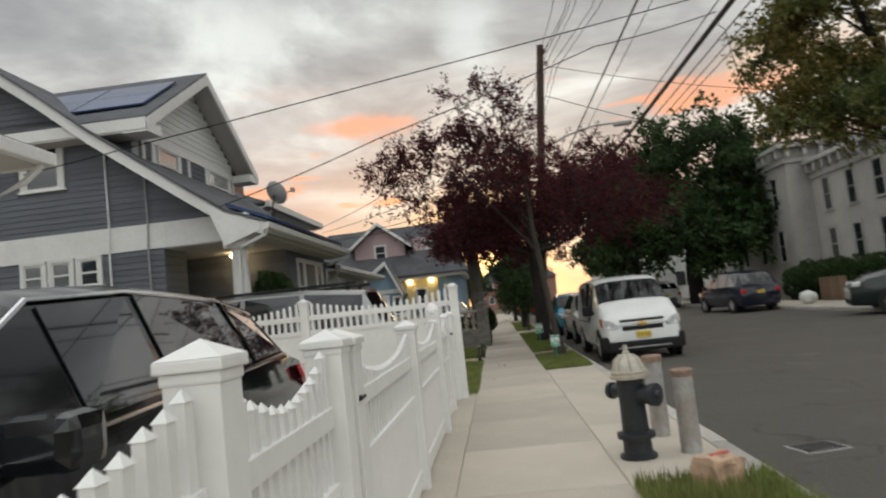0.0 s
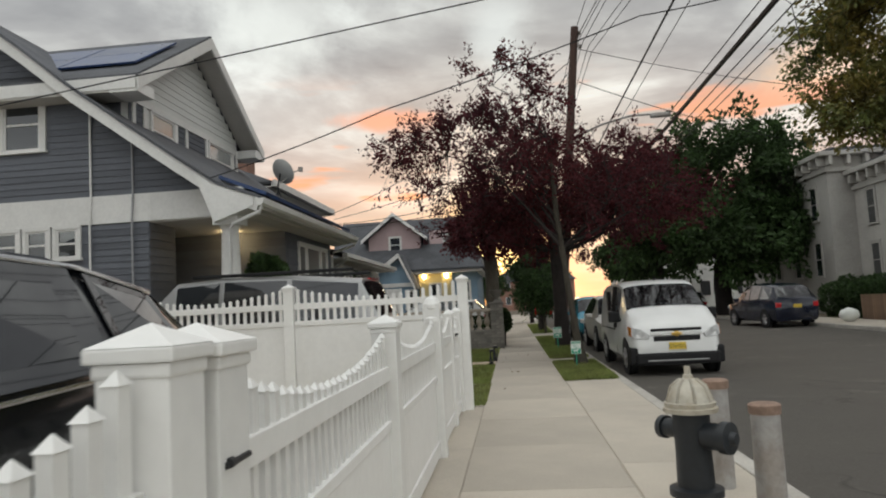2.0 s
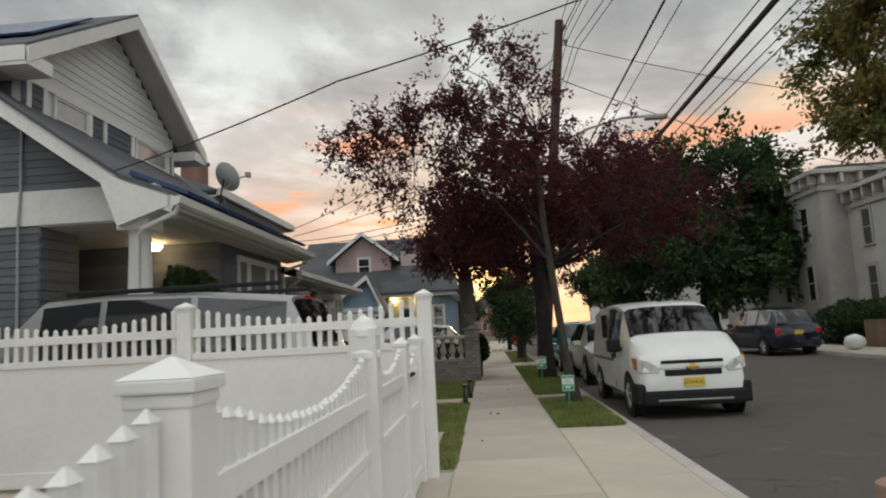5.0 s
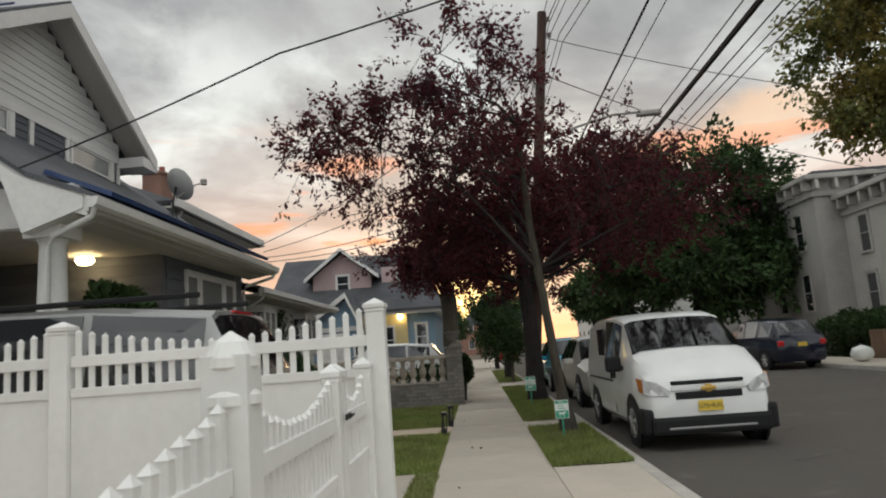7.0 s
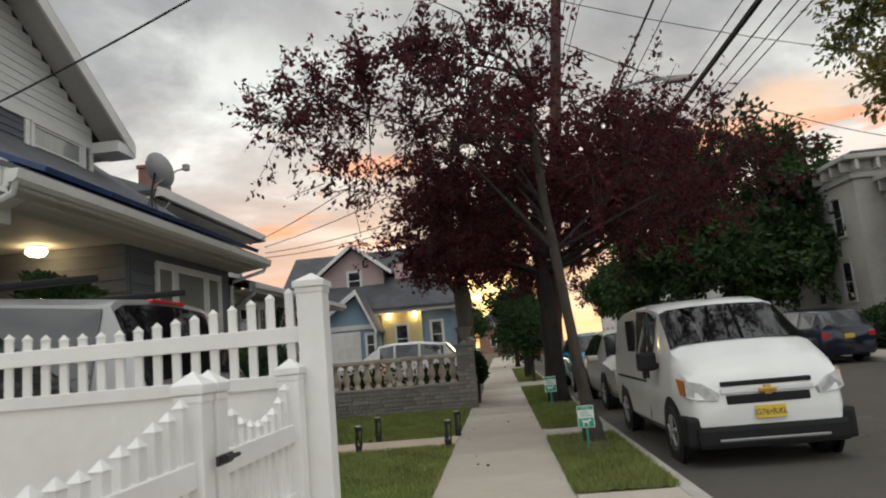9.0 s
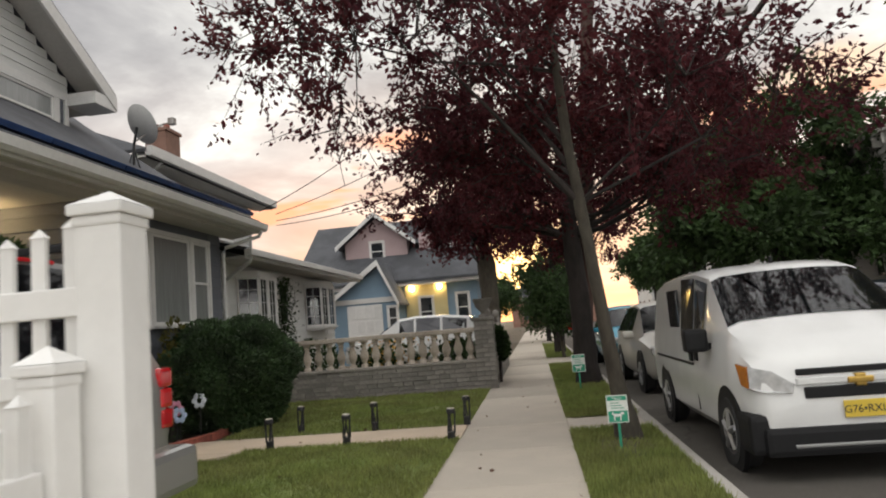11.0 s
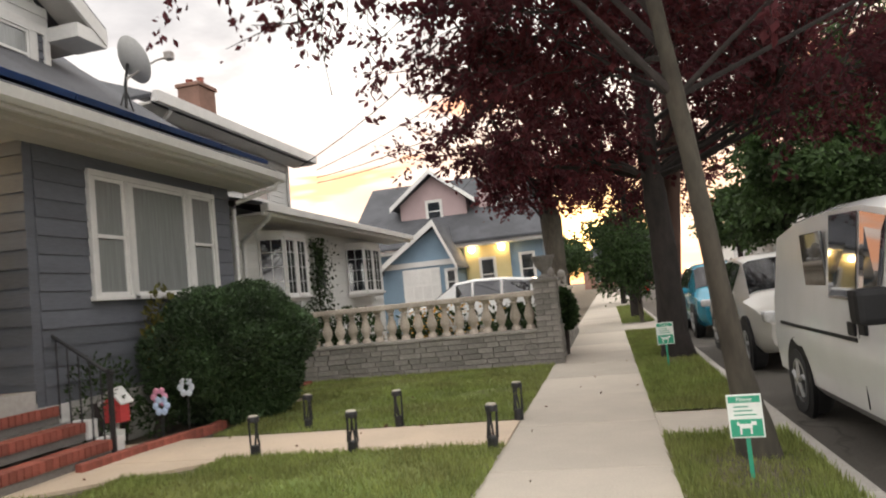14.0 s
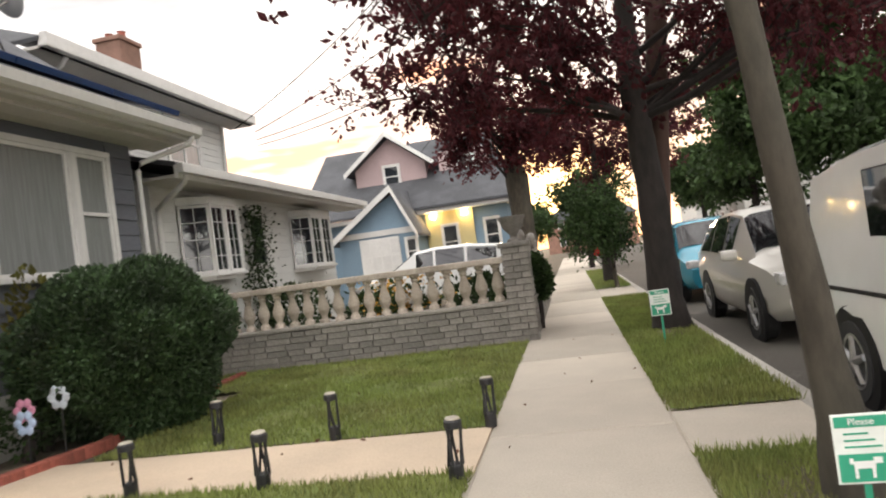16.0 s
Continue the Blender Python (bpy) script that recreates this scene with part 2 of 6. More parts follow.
LAMP_RED = mat("red_lens", (0.55, 0.02, 0.025), 0.12, vary=0.15, grain=12, bump=0, coat=1)
LAMP_CLEAR = mat("clear_lens", (0.5, 0.5, 0.5), 0.1, vary=0.2, grain=14, bump=0, coat=1)
LAMP_AMBER = mat("amber_lens", (0.6, 0.2, 0.03), 0.12, vary=0.1, bump=0, coat=1)
WARM = glow("warm_lamp", (1.0, 0.74, 0.38), 24.0)


def paint(name, colour, metal=0.0, rough=0.22):
    return mat(name, colour, rough, metal=metal, vary=0.03, grain=3, blot=0.7, bump=0, coat=0.5, spec=0.35)


# ---- mesh helpers ----
def part(name, bm, material, parent=None, label="", smooth=0):
    me = bpy.data.meshes.new(name)
    bmesh.ops.recalc_face_normals(bm, faces=bm.faces)
    bm.to_mesh(me)
    bm.free()
    me.materials.append(material)
    if smooth:
        me.shade_smooth()
        me.set_sharp_from_angle(angle=radians(smooth))
    ob = new(name, me)
    if parent:
        ob.parent = parent
    if label:
        ob["label"] = label
    return ob


def thing(name, label, category, m=None, group="", kind=""):
    ob = new(name)
    ob.empty_display_size = 0.2
    if m is not None:
        ob.matrix_basis = m
    return tagged(ob, label, category, group, kind)


def box(bm, x0, x1, y0, y1, z0, z1, bevel=0.0):
    vs = [bm.verts.new((x, y, z)) for x in (x0, x1) for y in (y0, y1) for z in (z0, z1)]
    fs = [bm.faces.new([vs[i] for i in f]) for f in ((0, 1, 3, 2), (4, 6, 7, 5), (0, 4, 5, 1), (2, 3, 7, 6), (0, 2, 6, 4), (1, 5, 7, 3))]
    if bevel:
        bmesh.ops.bevel(bm, geom=list({e for f in fs for e in f.edges}), offset=bevel, segments=2, affect="EDGES", profile=0.6)
    return bm


def boxed(*args, **kw):
    return box(bmesh.new(), *args, **kw)


def prism(bm, pts, vec):
    """A flat polygon pushed along vec."""
    a = [bm.verts.new(p) for p in pts]
    b = [bm.verts.new(Vector(p) + Vector(vec)) for p in pts]
    n = len(pts)
    bm.faces.new(a[::-1])
    bm.faces.new(b)
    for i in range(n):
        bm.faces.new((a[i], a[(i + 1) % n], b[(i + 1) % n], b[i]))
    return bm


def lathe(bm, profile, n=16, at=(0, 0, 0), axis="z"):
    rings = []
    for r, h in profile:
        ring = []
        for i in range(n):
            a = 2 * math.pi * i / n
            u, v = r * math.cos(a), r * math.sin(a)
            p = {"z": (u, v, h), "y": (u, h, v), "x": (h, u, v)}[axis]
            ring.append(bm.verts.new(Vector(p) + Vector(at)))
        rings.append(ring)
    for a, b in zip(rings, rings[1:]):
        for i in range(n):
            bm.faces.new((a[i], a[(i + 1) % n], b[(i + 1) % n], b[i]))
    bm.faces.new(rings[0][::-1])
    bm.faces.new(rings[-1])
    return bm


def tube(bm, pts, radii, n=6):
    pts = [Vector(p) for p in pts]
    if not isinstance(radii, (list, tuple)):
        radii = [radii] * len(pts)
    rings = []
    for i, p in enumerate(pts):
        d = (pts[min(i + 1, len(pts) - 1)] - pts[max(i - 1, 0)]).normalized()
        s = d.cross(Vector((0.31, 0.17, 0.93)))
        if s.length < 0.05:
            s = d.cross(Vector((1, 0, 0)))
        s.normalize()
        t = d.cross(s)
        rings.append([bm.verts.new(p + radii[i] * (s * math.cos(2 * math.pi * k / n) + t * math.sin(2 * math.pi * k / n))) for k in range(n)])
    for a, b in zip(rings, rings[1:]):
        for k in range(n):
            bm.faces.new((a[k], a[(k + 1) % n], b[(k + 1) % n], b[k]))
    bm.faces.new(rings[0][::-1])
    bm.faces.new(rings[-1])
    return bm


def structure(name, bm, material, label, smooth=0):
    return tagged(part(name, bm, material, smooth=smooth), label, "", "", "structure")


SHARED = {}


def piece(name, key, maker, material, parent, loc, rz=0.0):
    """A small piece whose mesh is shared by all pieces of the same key."""
    if key not in SHARED:
        bm = maker()
        me = bpy.data.meshes.new(name)
        bmesh.ops.recalc_face_normals(bm, faces=bm.faces)
        bm.to_mesh(me)
        bm.free()
        me.materials.append(material)
        SHARED[key] = me
    ob = new(name, SHARED[key])
    ob.parent = parent
    ob.location = loc
    ob.rotation_euler = (0, 0, rz)
    return ob

# ---- ground ----
ROAD_Z = -0.13


def ground():
    bm = bmesh.new()
    # one sheet: the yards lie at -0.03, the road bed is lower; both run to the horizon
    for x0, x1, z in ((-700, 1.66, -0.03), (1.66, 11.2, -0.16), (11.2, 700, -0.03)):
        vs = [bm.verts.new(p) for p in ((x0, -300, z), (x1, -300, z), (x1, 900, z), (x0, 900, z))]
        bm.faces.new(vs)
    for x, s in ((1.66, 1), (11.2, -1)):
        vs = [bm.verts.new(p) for p in ((x, -300, -0.03), (x, 900, -0.03), (x, 900, -0.16), (x, -300, -0.16))]
        bm.faces.new(vs)
    structure("ground", bm, SOIL, "bare brown soil ground under the yards and street")
    structure("road", boxed(1.78, 11.05, -60, 260, -0.155, ROAD_Z), ASPHALT, "worn dark grey asphalt road with faint patches")


ground()
pavement = thing("pavement", "pale concrete pavement laid in slabs with tooled joints", "pavement", kind="structure")
structure("pavement_bed", boxed(-0.475, 1.634, -9, 75, -0.1, -0.012), CONCRETE, "concrete bed showing in the pavement joints")
strip_paving = thing("pavement_strip", "pale concrete paving between the pavement and the kerb", "pavement", kind="structure")
kerb = thing("kerb", "worn concrete kerb along the road edge", "kerb", kind="structure")


def slab(sx, sy, th=0.1):
    def make():
        bm = boxed(0, sx, 0, sy, -th, 0)
        bmesh.ops.bevel(bm, geom=[e for e in bm.edges if all(v.co.z > -0.01 for v in e.verts)], offset=0.007, segments=1, affect="EDGES")
        return bm
    return make


y = -7.2
rng = random.Random(4)
while y < 75:
    ln = 1.52 if y < 40 else 3.04
    piece("slab", ("walk", ln), slab(1.212, ln - 0.010), CONCRETE, pavement, (-0.44, y, rng.uniform(-0.004, 0.004)), radians(rng.uniform(-0.1, 0.1)))
    y += ln
for y0, y1 in ((4.75, 7.2), (7.2, 10.1), (10.1, 13.0), (16.42, 17.42), (27.2, 30.2), (42, 45)):
    piece("slab", ("strip", y1 - y0), slab(0.84, y1 - y0 - 0.012), CONCRETE, strip_paving, (0.785, y0, 0.0))
for i in range(34):
    piece("kerbstone", "kerbstone", lambda: boxed(0, 0.145, 0, 2.99, -0.17, 0.0, bevel=0.012), KERB, kerb, (1.635, -9.0 + 3 * i, rng.uniform(-0.012, 0.002)))
far_kerb = thing("kerb_far", "concrete kerb on the far side of the road", "kerb", kind="structure")
for i in range(30):
    piece("kerbstone", "kerbstone", None, KERB, far_kerb, (11.05, -9.0 + 3 * i, -0.01))
structure("pavement_far", boxed(11.2, 13.2, -20, 160, -0.1, -0.004), CONCRETE, "concrete pavement across the road")

# front walk with a slanting crack, driveways
structure("front_walk", boxed(-4.3, -0.452, 16.42, 17.42, -0.06, 0.004), PATHSTONE, "sandy concrete front walk to the brick steps")
structure("front_walk_landing", boxed(-6.2, -4.302, 15.2, 17.3, -0.06, 0.003), PATHSTONE, "sandy concrete landing at the foot of the steps")
structure("fence_footing", boxed(-0.82, -0.452, -8, 10.54, -0.06, -0.006), CONCRETE, "narrow concrete footing under the white fence")
structure("driveway_1", boxed(-14, -0.825, -6, 10.54, -0.06, 0.0), CONCRETE, "concrete driveway behind the white fence")
structure("driveway_2", boxed(-14, -0.452, 10.55, 13.1, -0.06, 0.001), CONCRETE, "concrete driveway beside the grey house")


def lawn(name, x0, x1, y0, y1, z, n, label, clumps=1.0):
    rs = np.random.RandomState(int(abs(x0 * 7 + y0 * 13)) % 1000)
    bm = bmesh.new()
    nx, ny = max(3, int((x1 - x0) / 0.18)), max(3, int((y1 - y0) / 0.18))
    grid = [[bm.verts.new((x0 + (x1 - x0) * i / nx, y0 + (y1 - y0) * j / ny, z + 0.03 * noise.noise((i * 0.35, j * 0.35, x0)) * (0 < i < nx and 0 < j < ny))) for i in range(nx + 1)] for j in range(ny + 1)]
    for j in range(ny):
        for i in range(nx):
            bm.faces.new((grid[j][i], grid[j][i + 1], grid[j + 1][i + 1], grid[j + 1][i]))
    ob = structure(name, bm, TURF, label)
    x, y = rs.uniform(x0 - 0.025, x1 + 0.025, n), rs.uniform(y0 - 0.025, y1 + 0.025, n)
    h = rs.uniform(0.02, 0.06, n) * clumps
    a = rs.uniform(0, 6.28, n)
    w = 0.006
    lx, ly = rs.normal(0, 0.018, n), rs.normal(0, 0.018, n)
    v = np.empty((n, 3, 3))
    v[:, 0] = np.stack([x - w * np.cos(a), y - w * np.sin(a), np.full(n, z - 0.01)], 1)
    v[:, 1] = np.stack([x + w * np.cos(a), y + w * np.sin(a), np.full(n, z - 0.01)], 1)
    v[:, 2] = np.stack([x + lx, y + ly, z + h], 1)
    me = bpy.data.meshes.new("grass")
    me.from_pydata(v.reshape(-1, 3).tolist(), [], np.arange(3 * n).reshape(-1, 3).tolist())
    me.materials.append(BLADE)
    tagged(new("grass", me), "short mown green grass with dry patches", "grass", kind="stuff")
    return ob


structure("front_walk_bend", prism(bmesh.new(), [(-4.298, 15.3, -0.05), (-2.9, 16.418, -0.05), (-4.298, 16.418, -0.05)], (0, 0, 0.052)), PATHSTONE, "sandy concrete bend of the front walk")
lawn("lawn_1", -2.95, -0.47, 13.1, 16.40, 0.012, 30000, "mown green lawn beside the driveway")
lawn("lawn_5", -4.28, -2.97, 13.1, 15.28, 0.012, 12000, "mown green lawn near the steps")
lawn("lawn_6", -3.55, -2.97, 15.3, 15.85, 0.010, 1600, "mown green corner of lawn by the walk")
lawn("lawn_7", -4.8, -3.72, 20.2, 21.75, 0.012, 5000, "mown green lawn by the stone wall")
lawn("lawn_2", -3.7, -0.47, 17.44, 21.75, 0.012, 36000, "mown green lawn before the stone wall")
lawn("lawn_strip_1", 0.795, 1.62, 13.02, 16.40, 0.012, 14000, "patchy grass strip round the tree by the kerb", 1.3)
lawn("lawn_strip_2", 0.795, 1.62, 17.44, 27.15, 0.012, 26000, "grass strip under the purple trees by the kerb", 1.3)
lawn("lawn_strip_3", 0.795, 1.62, 0.5, 4.72, 0.03, 20000, "long grass strip beside the kerb", 2.4)
lawn("lawn_strip_4", 0.795, 1.62, 30.3, 42, 0.012, 6000, "grass strip farther along the kerb", 1.6)
lawn("lawn_edge", -0.66, -0.45, 10.62, 13.0, 0.012, 1500, "narrow grass edge by the driveway")

# ---- white vinyl fences ----
FX = -0.72


def cap_bm(r, z, kind):
    bm = bmesh.new()
    if kind == "finial":
        lathe(bm, [(r * 1.25, z), (r * 1.25, z + 0.03), (r * 0.95, z + 0.05), (r * 0.8, z + 0.09), (r * 1.15, z + 0.12), (r * 1.12, z + 0.15), (r * 0.75, z + 0.2), (r * 0.05, z + 0.235)], 18)
        return bm
    box(bm, -r * 1.22, r * 1.22, -r * 1.22, r * 1.22, z, z + 0.03, bevel=0.006)
    box(bm, -r * 1.08, r * 1.08, -r * 1.08, r * 1.08, z - 0.03, z, bevel=0.008)
    a = [bm.verts.new((sx * r * 1.2, sy * r * 1.2, z + 0.03)) for sx, sy in ((-1, -1), (1, -1), (1, 1), (-1, 1))]
    t = bm.verts.new((0, 0, z + 0.075))
    for i in range(4):
        bm.faces.new((a[i], a[(i + 1) % 4], t))
    return bm


def fence_post(parent, x, y, top, r=0.062, kind="flat"):
    p = part("post", boxed(-r, r, -r, r, -0.03, top - 0.075, bevel=0.006), VINYL, parent)
    p.location = (x, y, 0)
    part("cap", cap_bm(r, top - 0.075 if kind == "flat" else top - 0.235, kind), VINYL, p, "pointed ball post cap" if kind == "finial" else "")
    return p


def picket(h, w=0.036, t=0.018):
    def make():
        bm = boxed(-w / 2, w / 2, -t / 2, t / 2, 0, h)
        a = [bm.verts.new((sx * (w / 2 + 0.004), sy * (t / 2 + 0.004), h)) for sx, sy in ((-1, -1), (1, -1), (1, 1), (-1, 1))]
        tip = bm.verts.new((0, 0, h + 0.028))
        bm.faces.new(a)
        for i in range(4):
            bm.faces.new((a[i], a[(i + 1) % 4], tip))
        return bm
    return make


def low_panel(y0, y1, hi=1.20, lo=1.06, pitch=0.088):
    """A panel of the low fence: solid board, a row of short pickets, a rail and scalloped pickets over it."""
    ln = y1 - y0
    sec = part("panel", boxed(-0.012, 0.012, 0, ln, 0.15, 0.655), VINYL, low_fence)
    sec.location = (FX, y0, 0)
    for z0, z1 in ((0.92, 1.0), (0.655, 0.705), (0.03, 0.15)):
        part("rail", boxed(-0.026, 0.026, 0, ln, z0, z1, bevel=0.005), VINYL, sec)
    n = max(2, round(ln / pitch))
    for i in range(n):
        u = (i + 0.5) / n
        h = round(lo + (hi - lo) * (2 * u - 1) ** 2 - 1.02, 2)
        piece("picket", ("pick", h), picket(max(0.03, h), 0.042, 0.03), VINYL, sec, (0, u * ln, 0.99), math.pi / 2)
        piece("picket", "pick_low", lambda: boxed(-0.018, 0.018, -0.010, 0.010, 0, 0.225), VINYL, sec, (0, u * ln, 0.70), math.pi / 2)
    return sec


low_fence = thing("low_fence", "white vinyl street fence with scalloped pickets and gates", "fence", pose(0, 0, 0))
for yy, top, kd, rr in ((-0.45, 1.33, "flat", 0.075), (1.62, 1.335, "flat", 0.07), (2.83, 1.31, "flat", 0.075), (3.03, 1.305, "flat", 0.085), (5.36, 1.285, "flat", 0.07), (7.66, 1.42, "finial", 0.075), (9.18, 1.28, "flat", 0.045), (9.30, 1.28, "flat", 0.045), (10.22, 1.30, "flat", 0.05)):
    fence_post(low_fence, FX, yy, top, rr, kd)
low_panel(-0.37, 1.545, 1.24, 1.08)
low_panel(1.695, 2.75, 1.25, 1.1)
low_panel(3.12, 5.29, 1.2, 1.06)
low_panel(5.44, 7.58, 1.21, 1.06)
low_panel(7.75, 9.13, 1.22, 1.08)
low_panel(9.35, 10.16, 1.22, 1.07)


def latch(y):
    t = thing("gate_latch", "black metal gate latch on the white post", "latch", pose(FX + 0.065, y, 0.99))
    part("latch_plate", boxed(0, 0.012, -0.06, 0.06, -0.016, 0.016, bevel=0.003), IRON, t)
    part("latch_bolt", lathe(bmesh.new(), [(0.008, -0.05), (0.008, 0.085)], 8, (0.02, 0, 0.002), "y"), IRON, t)
    part("latch_knob", lathe(bmesh.new(), [(0.012, -0.01), (0.012, 0.01)], 8, (0.024, -0.03, 0.006), "y"), IRON, t)


latch(3.02)
latch(9.24)


def tall_panel(x1, x0, hi, lo):
    """A panel of the tall fence across the yard, from x1 down to x0."""
    ln = x1 - x0
    sec = part("panel", boxed(0, ln, -0.011, 0.011, 0.18, 1.16), VINYL, tall_fence)
    sec.location = (x0, 10.36, 0)
    for z0, z1, t in ((1.375, 1.455, 0.024), (1.16, 1.225, 0.026), (0.04, 0.18, 0.026)):
        part("rail", boxed(0, ln, -t, t, z0, z1, bevel=0.005), VINYL, sec)
    n = round(ln / 0.098)
    for i in range(n):
        u = (i + 0.5) / n
        h = round(lo + (hi - lo) * abs(2 * u - 1) ** 1.7 - 1.22, 2)
        piece("picket", ("tpick", h), picket(h - 0.028, 0.042, 0.016), VINYL, sec, (u * ln, 0, 1.22))
    return sec


tall_fence = thing("tall_fence", "tall white vinyl privacy fence with pickets on top", "fence", pose(0, 0, 0))
for xx in (-0.63, -2.93, -5.23, -7.53, -9.83):
    fence_post(tall_fence, xx, 10.36, 1.715, 0.066)
for xx in (-0.70, -3.00, -5.30, -7.60):
    tall_panel(xx, xx - 2.16, 1.66, 1.52)


# ---- houses ----
def course(wall, key_mat, a, b, z, h, plane, axis, out):
    """One clapboard: a wedge, thicker at its lower edge."""
    bm = bmesh.new()
    t0, t1 = 0.022 * out, 0.006 * out
    if axis == "x":
        pts = [(a, plane, z), (a, plane + t0, z), (a, plane + t1, z + h), (a, plane, z + h)]
        prism(bm, pts, (b - a, 0, 0))
    else:
        pts = [(plane, a, z), (plane + t0, a, z), (plane + t1, a, z + h), (plane, a, z + h)]
        prism(bm, pts, (0, b - a, 0))
    return part("clapboard", bm, key_mat, wall)


def siding(wall, m, axis, plane, out, a, b, z0, z1, pitch, holes=(), clip=None):
    z = z0
    while z < z1 - 0.02:
        h = min(pitch, z1 - z)
        lo, hi = (a, b) if clip is None else clip(z + h / 2, a, b)
        spans = [(lo, hi)]
        for h0, h1, hz0, hz1 in holes:
            if z + h > hz0 + 0.01 and z < hz1 - 0.01:
                spans = [s for p, q in spans for s in ((p, min(q, h0)), (max(p, h1), q)) if s[1] - s[0] > 0.03]
        for p, q in spans:
            if q - p > 0.03:
                course(wall, m, p, q, z, h + 0.004, plane, axis, out)
        z += pitch


def window(name, label, m, w, h, sashes=1, trim=0.1, pane=None, hung=True, material=None, grid=0, kind="structure"):
    """A window in its own frame: width along local x, facing local -y, its lower edge at z 0."""
    win = thing(name, label, "window", m, kind=kind)
    tm = material or TRIM
    for nm, b in (("sill", (-trim - 0.03, w + trim + 0.03, -0.07, 0.02, -0.05, 0.0)), ("lintel", (-trim, w + trim, -0.04, 0.02, h, h + trim)), ("jamb", (-trim, 0.0, -0.035, 0.02, 0, h)), ("jamb", (w, w + trim, -0.035, 0.02, 0, h))):
        part(nm, boxed(*b, bevel=0.004), tm, win)
    sw = w / sashes
    for i in range(sashes):
        x0 = i * sw
        sh = part("sash", boxed(x0, x0 + 0.04, -0.02, 0.02, 0, h), tm, win)
        box_b = bmesh.new()
        box(box_b, x0 + sw - 0.04, x0 + sw, -0.02, 0.02, 0, h)
        box(box_b, x0 + 0.04, x0 + sw - 0.04, -0.02, 0.02, 0, 0.045)
        box(box_b, x0 + 0.04, x0 + sw - 0.04, -0.02, 0.02, h - 0.04, h)
        if hung:
            box(box_b, x0 + 0.04, x0 + sw - 0.04, -0.025, 0.02, h * 0.5 - 0.02, h * 0.5 + 0.02)
        for k in range(1, grid):
            z = h * k / grid
            box(box_b, x0 + 0.04, x0 + sw - 0.04, -0.012, 0.012, z - 0.005, z + 0.005)
        if grid:
            box(box_b, x0 + sw / 2 - 0.005, x0 + sw / 2 + 0.005, -0.011, 0.011, 0.045, h - 0.04)
        part("sash_frame", box_b, tm, sh)
        part("pane", boxed(x0 + 0.03, x0 + sw - 0.03, 0.0, 0.008, 0.03, h - 0.03), (pane or WINDOW), win)
    return win


def roof_slab(name, pts, th, m, label):
    """A sloped roof: a polygon with thickness below it."""
    bm = bmesh.new()
    prism(bm, pts, (0, 0, -th))
    return bm


FACE_X = pose(0, 0, 0, 0, 0, 90)   # turns a window to face +x


